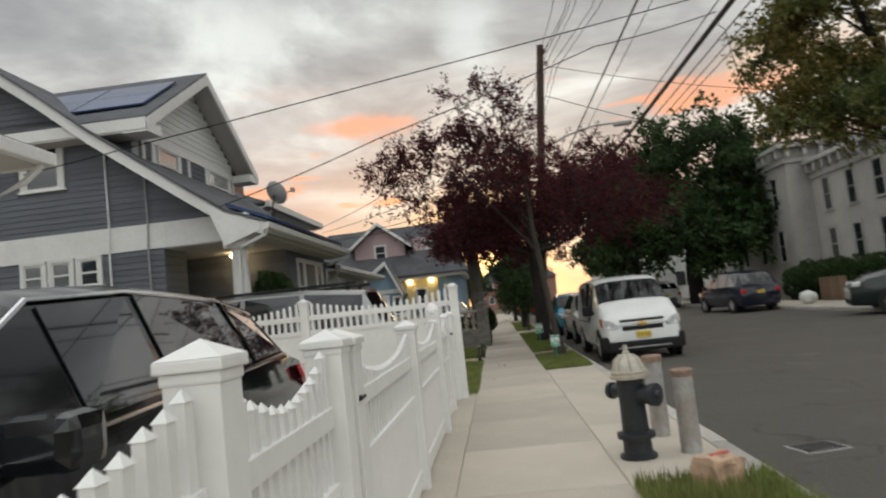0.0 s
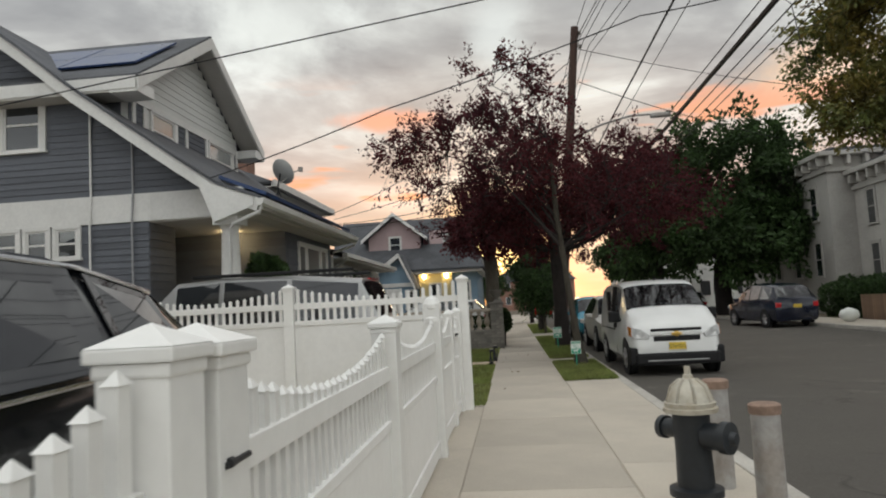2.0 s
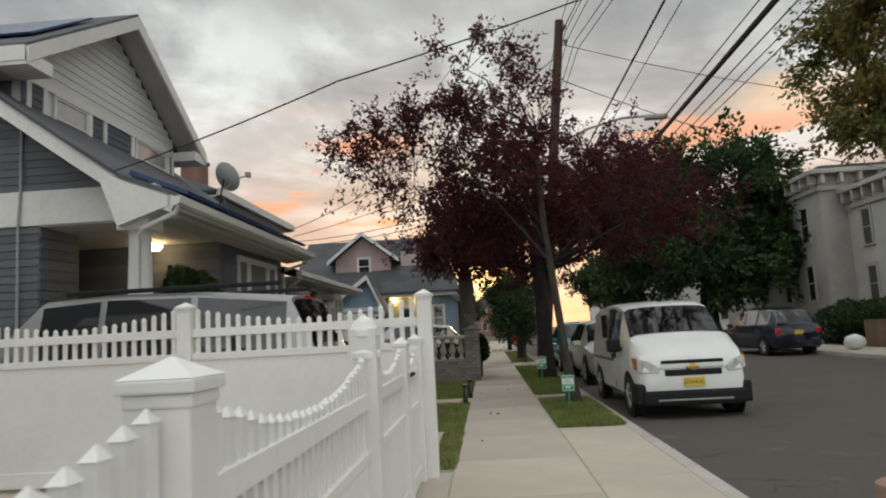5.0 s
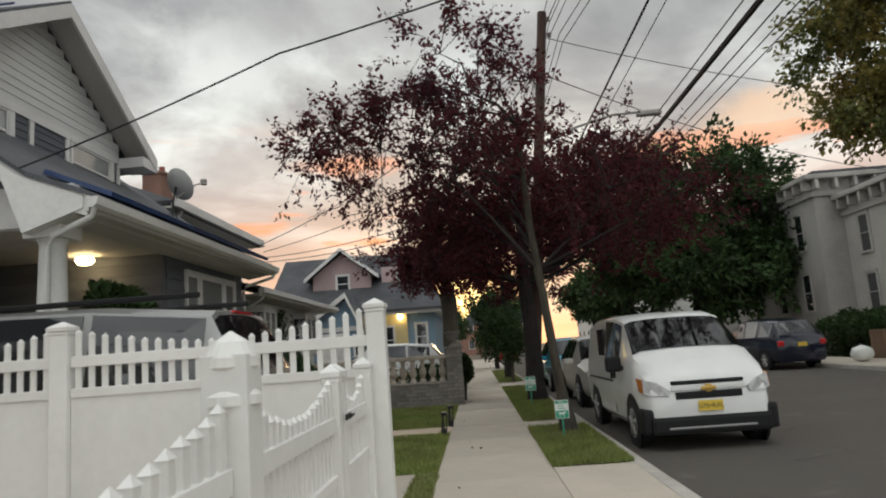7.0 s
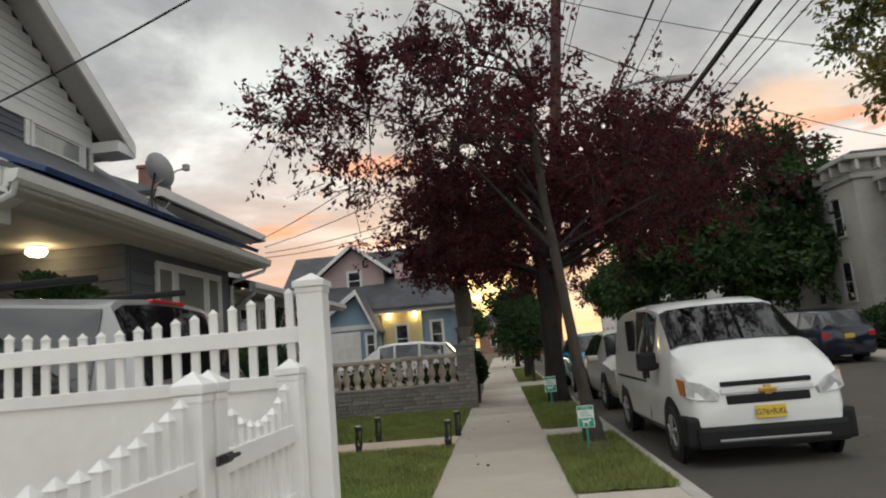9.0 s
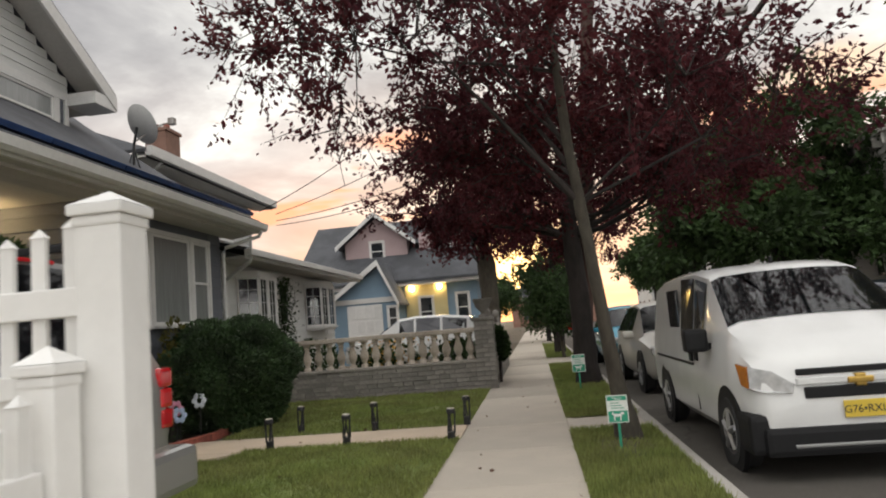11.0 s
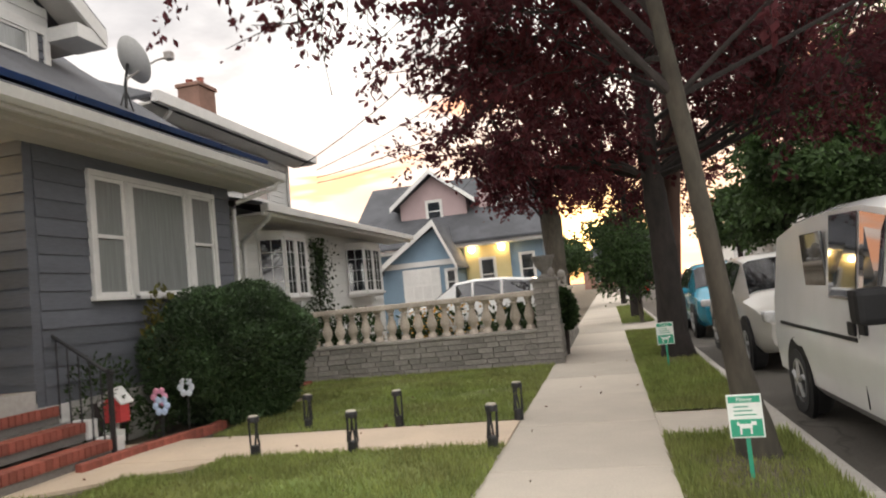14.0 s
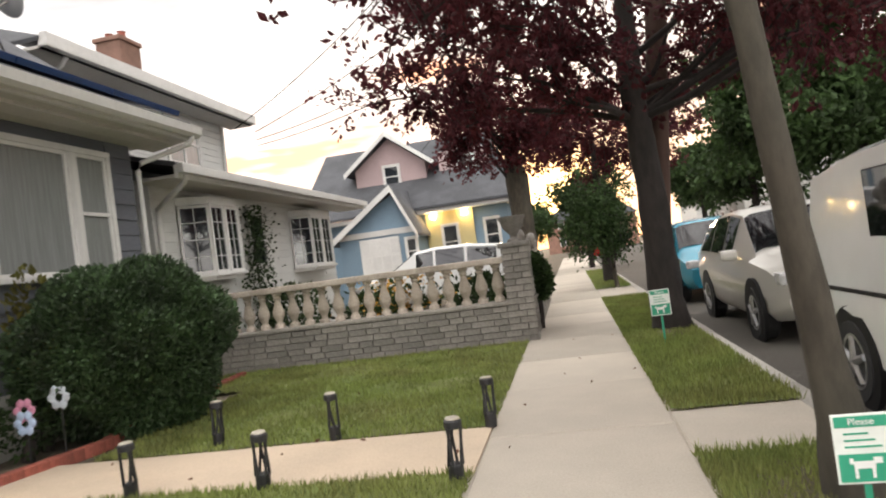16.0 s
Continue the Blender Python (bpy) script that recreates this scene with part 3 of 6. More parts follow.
def grey_house():
    house = thing("grey_house", "grey clapboard house with white trim, porch and gabled dormer", "house", pose(0, 0, 0))
    Y0, Y1, XF, XB = 13.9, 20.3, -5.0, -15.5

    def rake(x):
        # roof height along the slope, flared at the eave
        return float(np.interp(-x, (4.4, 5.3, 6.5, 7.8, 9.5, 11.4), (3.44, 3.78, 4.68, 5.60, 7.02, 8.3)))
    # walls
    side = part("wall", boxed(XB, -6.8, Y0, Y0 + 0.15, -0.03, 3.4), SIDING_GREY, house)
    up = bmesh.new()
    prism(up, [(-15.5, Y0, 3.4), (-4.75, Y0, 3.4), (-6.5, Y0, rake(-6.5) - 0.25), (-9.5, Y0, rake(-9.5) - 0.25), (-11.2, Y0, rake(-11.2) - 0.25), (-15.5, Y0, 4.6)], (0, 0.15, 0))
    part("upper_wall", up, SIDING_GREY, house)
    holes = ((-9.95, -8.24 + 0.1, 2.45, 3.4), (-9.95, -8.79, 4.65, 5.98))

    def clip(z, a, b):
        x = -4.8
        while x > -11.4 and rake(x) - 0.3 < z:
            x -= 0.05
        return a, min(b, x)
    siding(side, SIDING_GREY, "x", Y0, -1, XB + 4, -6.8, 0.5, 3.24, 0.125, holes)
    siding(side, SIDING_GREY, "x", Y0, -1, XB + 4, -4.9, 3.78, 7.8, 0.125, holes, clip)
    # return of the side room into the porch and the porch's back wall
    ret = part("wall", boxed(-6.95, -6.8, Y0 + 0.15, 14.9, -0.03, 3.3), SIDING_GREY, house)
    siding(ret, SIDING_GREY, "y", -6.8, 1, Y0, 14.9, 0.5, 3.2, 0.16)
    back = part("wall", boxed(-8.2, -8.05, 14.9, 16.5, -0.03, 3.3), SIDING_GREY, house)
    siding(back, SIDING_GREY, "y", -8.05, 1, 14.9, 16.5, 0.6, 3.2, 0.16, ((15.0, 15.9, 0.5, 2.75),))
    part("wall", boxed(-8.2, -6.95, 14.9, 15.05, -0.03, 3.3), SIDING_GREY, house)
    inner = part("wall", boxed(-8.05, -5.0, 16.5, 16.62, -0.03, 3.3), SIDING_GREY, house)
    siding(inner, SIDING_GREY, "x", 16.5, -1, -8.05, -5.0, 0.6, 3.2, 0.19)
    front = part("wall", boxed(-5.15, XF, 16.62, 20.3, -0.03, 3.3), SIDING_GREY, house)
    siding(front, SIDING_GREY, "y", XF, 1, 16.6, 20.3, 0.55, 3.3, 0.19, ((17.33, 19.83, 1.55, 3.05),))
    part("foundation", boxed(-5.12, -4.975, 16.5, 20.32, -0.03, 0.55), STUCCO, house, "rough grey rendered base")
    part("wall", boxed(XB, -5.15, 20.15, 20.3, -0.03, 3.4), SIDING_GREY, house)
    part("wall", boxed(XB, XB + 0.15, Y0 + 0.15, 20.15, -0.03, 4.2), SIDING_GREY, house)
    part("porch_floor", boxed(-8.05, -5.0, 13.95, 16.5, -0.03, 0.72), STUCCO, house, "raised concrete porch floor")
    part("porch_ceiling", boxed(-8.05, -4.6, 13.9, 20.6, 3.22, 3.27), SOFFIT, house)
    # trim band and porch beam
    part("band", boxed(XB, -6.75, Y0 - 0.045, Y0, 3.24, 3.78, bevel=0.008), TRIM, house)
    part("beam", boxed(-6.75, -4.95, Y0 - 0.045, Y0 + 0.2, 3.24, 3.78, bevel=0.008), TRIM, house)
    part("beam", boxed(-5.15, -4.95, Y0 + 0.2, 16.6, 3.24, 3.5, bevel=0.008), TRIM, house)
    # big box at the foot of the rake
    bx = bmesh.new()
    prism(bx, [(-5.25, 13.30, 3.05), (-4.5, 13.30, 3.3), (-4.5, 13.30, 3.45), (-5.3, 13.30, rake(-5.3) - 0.02), (-5.62, 13.30, rake(-5.62) - 0.02)], (0, 0.58, 0))
    part("eave_box", bx, TRIM, house)
    # rake boards
    rk = bmesh.new()
    xs = [-4.45, -5.2, -6.0, -7.0, -8.0, -9.0, -9.9, -11.2]
    prism(rk, [(x, 13.32, rake(x) + 0.0) for x in xs] + [(x, 13.32, rake(x) - 0.26) for x in xs[::-1]], (0, 0.05, 0))
    part("rake_board", rk, TRIM, house)
    # main roof, sheet by sheet
    for xa, xb_ in zip(xs, xs[1:]):
        rf = bmesh.new()
        prism(rf, [(xa, 13.28, rake(xa)), (xb_, 13.28, rake(xb_)), (xb_, 20.9, rake(xb_)), (xa, 20.9, rake(xa))], (0, 0, 0.06))
        part("roof", rf, ROOFING, house)
    rf = bmesh.new()
    prism(rf, [(-11.2, 13.28, rake(-11.2)), (-16.2, 13.28, 4.0), (-16.2, 20.9, 4.0), (-11.2, 20.9, rake(-11.2))], (0, 0, 0.06))
    part("roof", rf, ROOFING, house)
    sf = bmesh.new()
    prism(sf, [(-4.45, 13.37, 3.28), (-5.0, 13.37, 3.2), (-5.0, 20.85, 3.2), (-4.45, 20.85, 3.28)], (0, 0, 0.03))
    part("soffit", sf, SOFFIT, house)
    part("fascia", boxed(-4.47, -4.42, 13.3, 20.88, 3.26, 3.44, bevel=0.006), TRIM, house)
    gt = bmesh.new()
    prism(gt, [(-4.42, 13.26, 3.42), (-4.42, 13.26, 3.30), (-4.36, 13.26, 3.29), (-4.31, 13.26, 3.33), (-4.29, 13.26, 3.43)], (0, 7.66, 0))
    part("gutter", gt, TRIM, house, "white metal gutter")
    ds = bmesh.new()
    tube(ds, [(-4.36, 13.32, 3.3), (-4.4, 13.34, 3.2), (-4.95, 13.44, 3.02), (-5.02, 13.46, 2.9), (-5.02, 13.46, 0.0)], 0.035, 8)
    part("downpipe", ds, TRIM, house, "white bent downpipe", 60)
    ds = bmesh.new()
    tube(ds, [(-4.36, 20.75, 3.3), (-4.4, 20.72, 3.2), (-4.95, 20.45, 3.0), (-4.98, 20.42, 2.9), (-4.98, 20.4, 0.0)], 0.035, 8)
    part("downpipe", ds, TRIM, house, "white bent downpipe", 60)
    # column
    col = bmesh.new()
    lathe(col, [(0.24, 0.72), (0.24, 0.86), (0.2, 0.9), (0.19, 1.0), (0.18, 1.9), (0.155, 2.95), (0.17, 2.98), (0.19, 3.02)], 20, (-5.12, 13.72, 0))
    box(col, -5.36, -4.88, 13.48, 13.96, 3.02, 3.24, bevel=0.012)
    part("column", col, TRIM, house, "stout white porch column", 40)
    part("pier", boxed(-5.4, -4.86, 13.46, 13.98, -0.03, 0.74, bevel=0.01), STUCCO, house)
    # door on the porch
    dr = part("door", boxed(-8.04, -7.99, 15.05, 15.85, 0.72, 2.7), BLACK_TRIM, house, "dark porch door with glass")
    part("door_frame", boxed(-8.04, -7.96, 14.97, 15.05, 0.72, 2.8), TRIM, dr)
    part("door_frame", boxed(-8.04, -7.96, 15.85, 15.93, 0.72, 2.8), TRIM, dr)
    part("door_frame", boxed(-8.04, -7.96, 15.05, 15.85, 2.7, 2.8), TRIM, dr)
    part("door_glass", boxed(-7.99, -7.98, 15.17, 15.73, 1.2, 2.55), WINDOW, dr)
    # dormer
    DX, YC, YL, YR, ZE, ZP = -7.3, 16.72, 14.1, 19.45, 6.0, 7.78
    SLOPE = (3.3, ZP - ZE + 0.24)
    dw = bmesh.new()
    prism(dw, [(DX, YL, 4.6), (DX, YR, 4.6), (DX, YR, ZE + 0.08), (DX, YC, ZP - 0.1), (DX, YL, ZE + 0.08)], (-0.15, 0, 0))
    dorm = part("dormer", dw, SIDING_WHITE, house)
    for yy in (YL, YR):
        part("dormer_cheek", boxed(-11, DX - 0.15, min(yy, yy + (0.12 if yy == YL else -0.12)), max(yy, yy + (0.12 if yy == YL else -0.12)), 4.8, ZE + 0.1), SIDING_GREY, house)
    siding(dorm, SIDING_WHITE, "y", DX, 1, YL, YR, 5.86, ZP - 0.06, 0.155, (), lambda z, a, b: (max(a, YC - (ZP - z) * 1.62), min(b, YC + (ZP - z) * 1.62)))
    siding(dorm, SIDING_GREY, "y", DX, 1, YL, YR, 4.6, 5.86, 0.125, ((14.75, 15.95, 4.9, 5.8), (17.6, 19.2, 4.9, 5.8)))
    part("dormer_band", boxed(DX, DX + 0.05, YL - 0.02, YR + 0.02, 5.72, 5.86, bevel=0.006), TRIM, dorm)
    for yy in (14.2, 14.62, 15.95, 16.45, 17.5, 19.1, 19.34):
        part("dormer_trim", boxed(DX, DX + 0.045, yy, yy + 0.11, 4.7, 5.72, bevel=0.005), TRIM, dorm)
    for s in (-1, 1):
        ye = YC + s * SLOPE[0]
        r = bmesh.new()
        prism(r, [(-6.72, YC, ZP + 0.16), (-6.72, ye, ZE - 0.08), (-12.0, ye, ZE - 0.08), (-12.0, YC, ZP + 0.16)], (0, 0, 0.06))
        part("dormer_roof", r, ROOFING, house)
        r = bmesh.new()
        prism(r, [(-6.70, YC, ZP + 0.17), (-6.70, ye, ZE - 0.07), (-6.70, ye, ZE - 0.33), (-6.70, YC, ZP - 0.10)], (-0.05, 0, 0))
        part("dormer_rake", r, TRIM, house)
        r = bmesh.new()
        prism(r, [(-6.75, YC, ZP + 0.06), (-6.75, ye, ZE - 0.17), (-7.3, ye, ZE - 0.17), (-7.3, YC, ZP + 0.06)], (0, 0, 0.03))
        part("dormer_soffit", r, SOFFIT, house)
        part("dormer_fascia", boxed(-12, -6.75, ye - 0.02, ye + 0.02, ZE - 0.30, ZE - 0.06), TRIM, house)
        part("cornice_return", boxed(-7.28, -6.72, min(ye, ye - s * 0.62), max(ye, ye - s * 0.62), ZE - 0.36, ZE - 0.14, bevel=0.01), TRIM, house)
        part("dormer_eave", boxed(-12, -7.28, min(ye, ye - s * 0.62), max(ye, ye - s * 0.62), ZE - 0.34, ZE - 0.26), SOFFIT, house)
    # solar panels
    for i in range(2):
        for k in range(2):
            pn = boxed(0, 1.62, 0, 1.0, 0, 0.04, bevel=0.004)
            p = part("solar_panel", pn, PANEL, house, "dark solar panel with a silver edge")
            p.matrix_basis = pose(-8.75 - 1.66 * i, 14.1 + 0.87 * k, ZE - 0.08 + (14.1 + 0.87 * k - YC + SLOPE[0]) * SLOPE[1] / SLOPE[0] + 0.11, math.degrees(math.atan2(SLOPE[1], SLOPE[0])), 0, 0)
    for i in range(5):
        p = part("solar_panel", boxed(-0.5, 0.5, 0, 1.34, -0.02, 0.05, bevel=0.004), PANEL, house, "dark blue solar panel")
        p.matrix_basis = pose(-4.98, 14.0 + i * 1.36, rake(-4.98) + 0.15, 0, math.degrees(math.atan(0.42)), 0)
    # chimney at the ridge
    part("chimney", boxed(-11.9, -11.2, 14.4, 15.1, 6.5, 9.0, bevel=0.02), STUCCO, house)
    # cables down the side wall
    for xx in (-7.95, -7.1):
        t = bmesh.new()
        tube(t, [(xx, 13.86, rake(xx) - 0.25), (xx + 0.02, 13.84, 3.8), (xx, 13.82, 3.2), (xx, 13.86, 0.6)], 0.022, 6)
        part("conduit", t, TRIM_GREY if xx > -7.5 else TRIM, house)
    return house


grey_house()
window("window_1", "white triple window with net curtains on the grey house", pose(-4.975, 17.38, 1.62) @ FACE_X, 0.52, 1.36, 1, 0.07, CURTAIN)
window("window_2", "wide white fixed window with net curtains", pose(-4.975, 18.02, 1.62) @ FACE_X, 1.10, 1.36, 1, 0.07, CURTAIN, hung=False)
window("window_3", "white sash window with net curtains on the grey house", pose(-4.975, 19.24, 1.62) @ FACE_X, 0.52, 1.36, 1, 0.07, CURTAIN)
window("window_4", "white upper sash window on the grey side wall", pose(-9.75, 13.89, 4.78), 0.76, 1.05, 1, 0.12)
for k in range(3):
    window("window_" + str(5 + k), "small white sash window on the grey side wall", pose(-9.9 + 0.62 * k, 13.89, 2.62), 0.42, 0.56, 1, 0.08)
window("window_8", "white dormer window with a pale blind", pose(-7.28, 14.95, 4.95) @ FACE_X, 0.95, 0.75, 1, 0.06, CURTAIN)
window("window_9", "white dormer window with a pale blind", pose(-7.28, 17.7, 4.95) @ FACE_X, 1.35, 0.75, 1, 0.06, CURTAIN)

ceiling_lamp = thing("porch_lamp", "round glowing porch ceiling lamp", "lamp", pose(-6.09, 16.1, 3.22))
part("lamp_base", lathe(bmesh.new(), [(0.12, -0.03), (0.12, 0.0)], 20), TRIM, ceiling_lamp)
part("lamp_globe", lathe(bmesh.new(), [(0.03, -0.16), (0.1, -0.14), (0.145, -0.09), (0.12, -0.03)], 20), WARM, ceiling_lamp, smooth=60)


def pale_house():
    house = thing("pale_house", "pale two-storey house with a low bay-windowed front", "house", pose(0, 0, 0))
    low = part("front_wall", boxed(-14, -5.45, 21.3, 28.7, -0.03, 2.95), SIDING_WHITE, house)
    siding(low, SIDING_WHITE, "y", -5.45, 1, 21.3, 28.7, 0.4, 2.9, 0.15, ((21.9, 23.5, 1.3, 2.75), (24.1, 25.0, 1.5, 2.7), (26.0, 28.0, 1.3, 2.75)))
    upper = part("upper_wall", boxed(-14, -7.6, 21.9, 27.9, 2.9, 5.35), SIDING_WHITE, house)
    siding(upper, SIDING_WHITE, "y", -7.6, 1, 21.9, 27.9, 3.2, 5.2, 0.15, ((22.9, 24.3, 4.0, 5.1), (25.4, 26.8, 4.0, 5.1)))
    r = bmesh.new()
    prism(r, [(-4.8, 21.0, 3.0), (-4.8, 29.5, 3.0), (-7.6, 29.5, 3.75), (-7.6, 21.0, 3.75)], (0, 0, 0.07))
    part("low_roof", r, ROOFING, house)
    part("low_fascia", boxed(-4.82, -4.76, 20.98, 29.52, 2.84, 3.02, bevel=0.006), TRIM, house)
    part("low_gutter", boxed(-4.76, -4.66, 20.95, 29.54, 2.9, 3.03, bevel=0.015), TRIM, house)
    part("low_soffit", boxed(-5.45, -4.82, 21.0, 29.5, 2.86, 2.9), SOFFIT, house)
    for s in ((-7.0, 21.5, 28.4),):
        x0, ya, yb = s
        r = bmesh.new()
        prism(r, [(x0, ya, 5.32), (x0, yb, 5.32), (-9.6, yb - 1.6, 6.5), (-9.6, ya + 1.6, 6.5)], (0, 0, 0.07))
        prism(r, [(x0, yb, 5.32), (-14.5, yb, 5.32), (-12.5, yb - 1.6, 6.5), (-9.6, yb - 1.6, 6.5)], (0, 0, 0.07))
        prism(r, [(x0, ya, 5.32), (-9.6, ya + 1.6, 6.5), (-12.5, ya + 1.6, 6.5), (-14.5, ya, 5.32)], (0, 0, 0.07))
        part("upper_roof", r, ROOFING, house)
        part("upper_gutter", boxed(x0 - 0.02, x0 + 0.1, ya - 0.02, yb + 0.02, 5.22, 5.44, bevel=0.015), TRIM, house)
        part("upper_soffit", boxed(-7.6, x0 - 0.02, ya, yb, 5.2, 5.25), SOFFIT, house)
        part("upper_fascia", boxed(x0 - 0.06, x0 - 0.02, ya, yb, 5.2, 5.36), TRIM, house)
    for pts in ([(-4.72, 21.1, 2.9), (-4.78, 21.15, 2.8), (-5.38, 21.35, 2.5), (-5.4, 21.4, 2.35), (-5.4, 21.4, 0)], [(-7.0, 22.0, 5.2), (-7.1, 22.02, 5.1), (-7.52, 22.1, 4.9), (-7.54, 22.1, 3.9)], [(-7.52, 27.8, 5.15), (-7.54, 27.8, 3.9)]):
        part("downpipe", tube(bmesh.new(), pts, 0.04, 8), TRIM, house, smooth=60)
    part("chimney", boxed(-11.45, -10.72, 29.0, 29.9, 0, 8.3, bevel=0.02), BRICK_BROWN, house, "weathered red-brown brick chimney stack")
    part("chimney_cap", boxed(-11.5, -10.67, 28.95, 29.95, 8.3, 8.42, bevel=0.02), BRICK_BROWN, house)
    for xx in (-11.28, -10.9):
        part("chimney_pot", lathe(bmesh.new(), [(0.13, 8.42), (0.11, 8.46), (0.1, 8.62), (0.12, 8.64)], 12, (xx, 29.4, 0)), BRICK_RED, house)
    # bays
    for ya, yb in ((21.95, 23.45), (26.15, 27.9)):
        b = bmesh.new()
        prism(b, [(-5.45, ya, 1.42), (-5.08, ya + 0.28, 1.42), (-5.08, yb - 0.28, 1.42), (-5.45, yb, 1.42)], (0, 0, 0.1))
        part("bay_sill", b, TRIM, house)
        b = bmesh.new()
        prism(b, [(-5.45, ya, 2.6), (-5.08, ya + 0.28, 2.6), (-5.08, yb - 0.28, 2.6), (-5.45, yb, 2.6)], (0, 0, 0.12))
        part("bay_head", b, TRIM, house)
        # black sheet put behind the casements for the shade of the room
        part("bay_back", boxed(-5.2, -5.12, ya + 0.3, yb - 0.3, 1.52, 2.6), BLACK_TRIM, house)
    return house


pale_house()
k = 10
for ya, yb in ((21.95, 23.45), (26.15, 27.9)):
    n = 2
    w = (yb - ya - 0.56) / n
    for i in range(n):
        window("window_" + str(k), "white casement of a bay window with glazing bars", pose(-5.085, ya + 0.28 + i * w + 0.03, 1.53) @ FACE_X, w - 0.06, 1.06, 1, 0.03, grid=4, hung=False)
        k += 1
    for m, (xx, yy, a) in enumerate(((-5.44, ya + 0.0, 37.0 + 0), (-5.10, yb - 0.28, 143.0))):
        window("window_" + str(k), "narrow white side light of a bay window", pose(xx, yy, 1.53, 0, 0, a if m == 0 else 143), 0.46, 1.06, 1, 0.0, grid=4, hung=False)
        k += 1
window("window_" + str(k), "white sash window between the bays", pose(-5.43, 24.25, 1.62) @ FACE_X, 0.6, 0.95, 1, 0.08)
for yy in (23.0, 25.5):
    k += 1
    window("window_" + str(k), "white upper double window of the pale house", pose(-7.58, yy, 4.05) @ FACE_X, 1.2, 0.95, 2, 0.07, CURTAIN)


def blue_house():
    house = thing("blue_house", "blue house with yellow-lit porch, pink dormer and garage", "house", pose(0, 0, 0))
    part("garage_wall", boxed(-7.75, -4.95, 36, 42, -0.03, 2.6), BLUE_PAINT, house)
    g = bmesh.new()
    prism(g, [(-7.75, 36, 2.65), (-4.95, 36, 2.55), (-5.6, 36, 3.85)], (0, 0.15, 0))
    part("garage_gable", g, BLUE_PAINT, house)
    for a, b in (((-8.05, 2.25), (-5.58, 4.02)), ((-4.78, 2.25), (-5.58, 4.02))):
        r = bmesh.new()
        prism(r, [(a[0], 35.6, a[1]), (b[0], 35.6, b[1]), (b[0], 42, b[1]), (a[0], 42, a[1])], (0, 0, 0.1))
        part("garage_roof", r, ROOFING, house)
        r = bmesh.new()
        prism(r, [(a[0], 35.55, a[1] + 0.1), (b[0], 35.55, b[1] + 0.1), (b[0], 35.55, b[1] - 0.14), (a[0], 35.55, a[1] - 0.12)], (0, 0.05, 0))
        part("garage_rake", r, TRIM, house)
    dr = part("garage_door", boxed(-7.0, -5.55, 35.93, 36.0, 0, 2.35), TRIM, house, "white panelled garage door")
    for i in range(4):
        for j in range(4):
            part("door_panel", boxed(-6.94 + i * 0.36, -6.64 + i * 0.36, 35.915, 35.93, 0.1 + j * 0.57, 0.55 + j * 0.57, bevel=0.01), TRIM, dr)
    part("garage_band", boxed(-7.8, -4.92, 35.94, 36.0, 2.42, 2.62), TRIM, house)
    wl = part("main_wall", boxed(-9.5, -1.8, 38, 46, -0.03, 3.2), BLUE_PAINT, house)
    # the yellow of this wall stands in for lamplight falling on it
    part("porch_wall", boxed(-4.9, -3.1, 37.9, 38.0, 0, 3.1), LAMPLIT_AND_YELLOW_PAINT, wl)
    part("eave", boxed(-9.8, -1.5, 37.5, 46.3, 3.1, 3.25, bevel=0.02), TRIM, house)
    r = bmesh.new()
    prism(r, [(-9.9, 37.4, 3.25), (-1.4, 37.4, 3.25), (-2.6, 42, 6.5), (-9.9, 42, 6.5)], (0, 0, 0.1))
    prism(r, [(-9.9, 46.6, 3.25), (-9.9, 42, 6.5), (-2.6, 42, 6.5), (-1.4, 46.6, 3.25)], (0, 0, 0.1))
    prism(r, [(-1.4, 37.4, 3.25), (-1.4, 46.6, 3.25), (-2.6, 42, 6.5)], (0, 0, 0.1))
    part("roof", r, ROOFING, house)
    d = bmesh.new()
    prism(d, [(-7.8, 39.2, 3.6), (-4.9, 39.2, 3.6), (-4.9, 39.2, 5.3), (-6.3, 39.2, 6.4), (-7.8, 39.2, 5.3)], (0, 4, 0))
    part("dormer", d, PINK_PAINT, house, "pink shingled dormer")
    for a in (-8.15, -4.45):
        r = bmesh.new()
        prism(r, [(a, 38.8, 5.1), (-6.3, 38.8, 6.55), (-6.3, 43, 6.55), (a, 43, 5.1)], (0, 0, 0.1))
        part("dormer_roof", r, ROOFING, house)
        r = bmesh.new()
        prism(r, [(a, 38.75, 5.2), (-6.3, 38.75, 6.65), (-6.3, 38.75, 6.45), (a, 38.75, 5.0)], (0, 0.05, 0))
        part("dormer_rake", r, TRIM, house)
    p2 = bmesh.new()
    prism(p2, [(-4.4, 39.5, 3.4), (-2.4, 39.5, 3.4), (-2.4, 39.5, 5.6), (-4.4, 39.5, 5.6)], (0, 4, 0))
    part("rear_dormer", p2, PINK_PAINT, house, "pink shingled rear dormer")
    return house


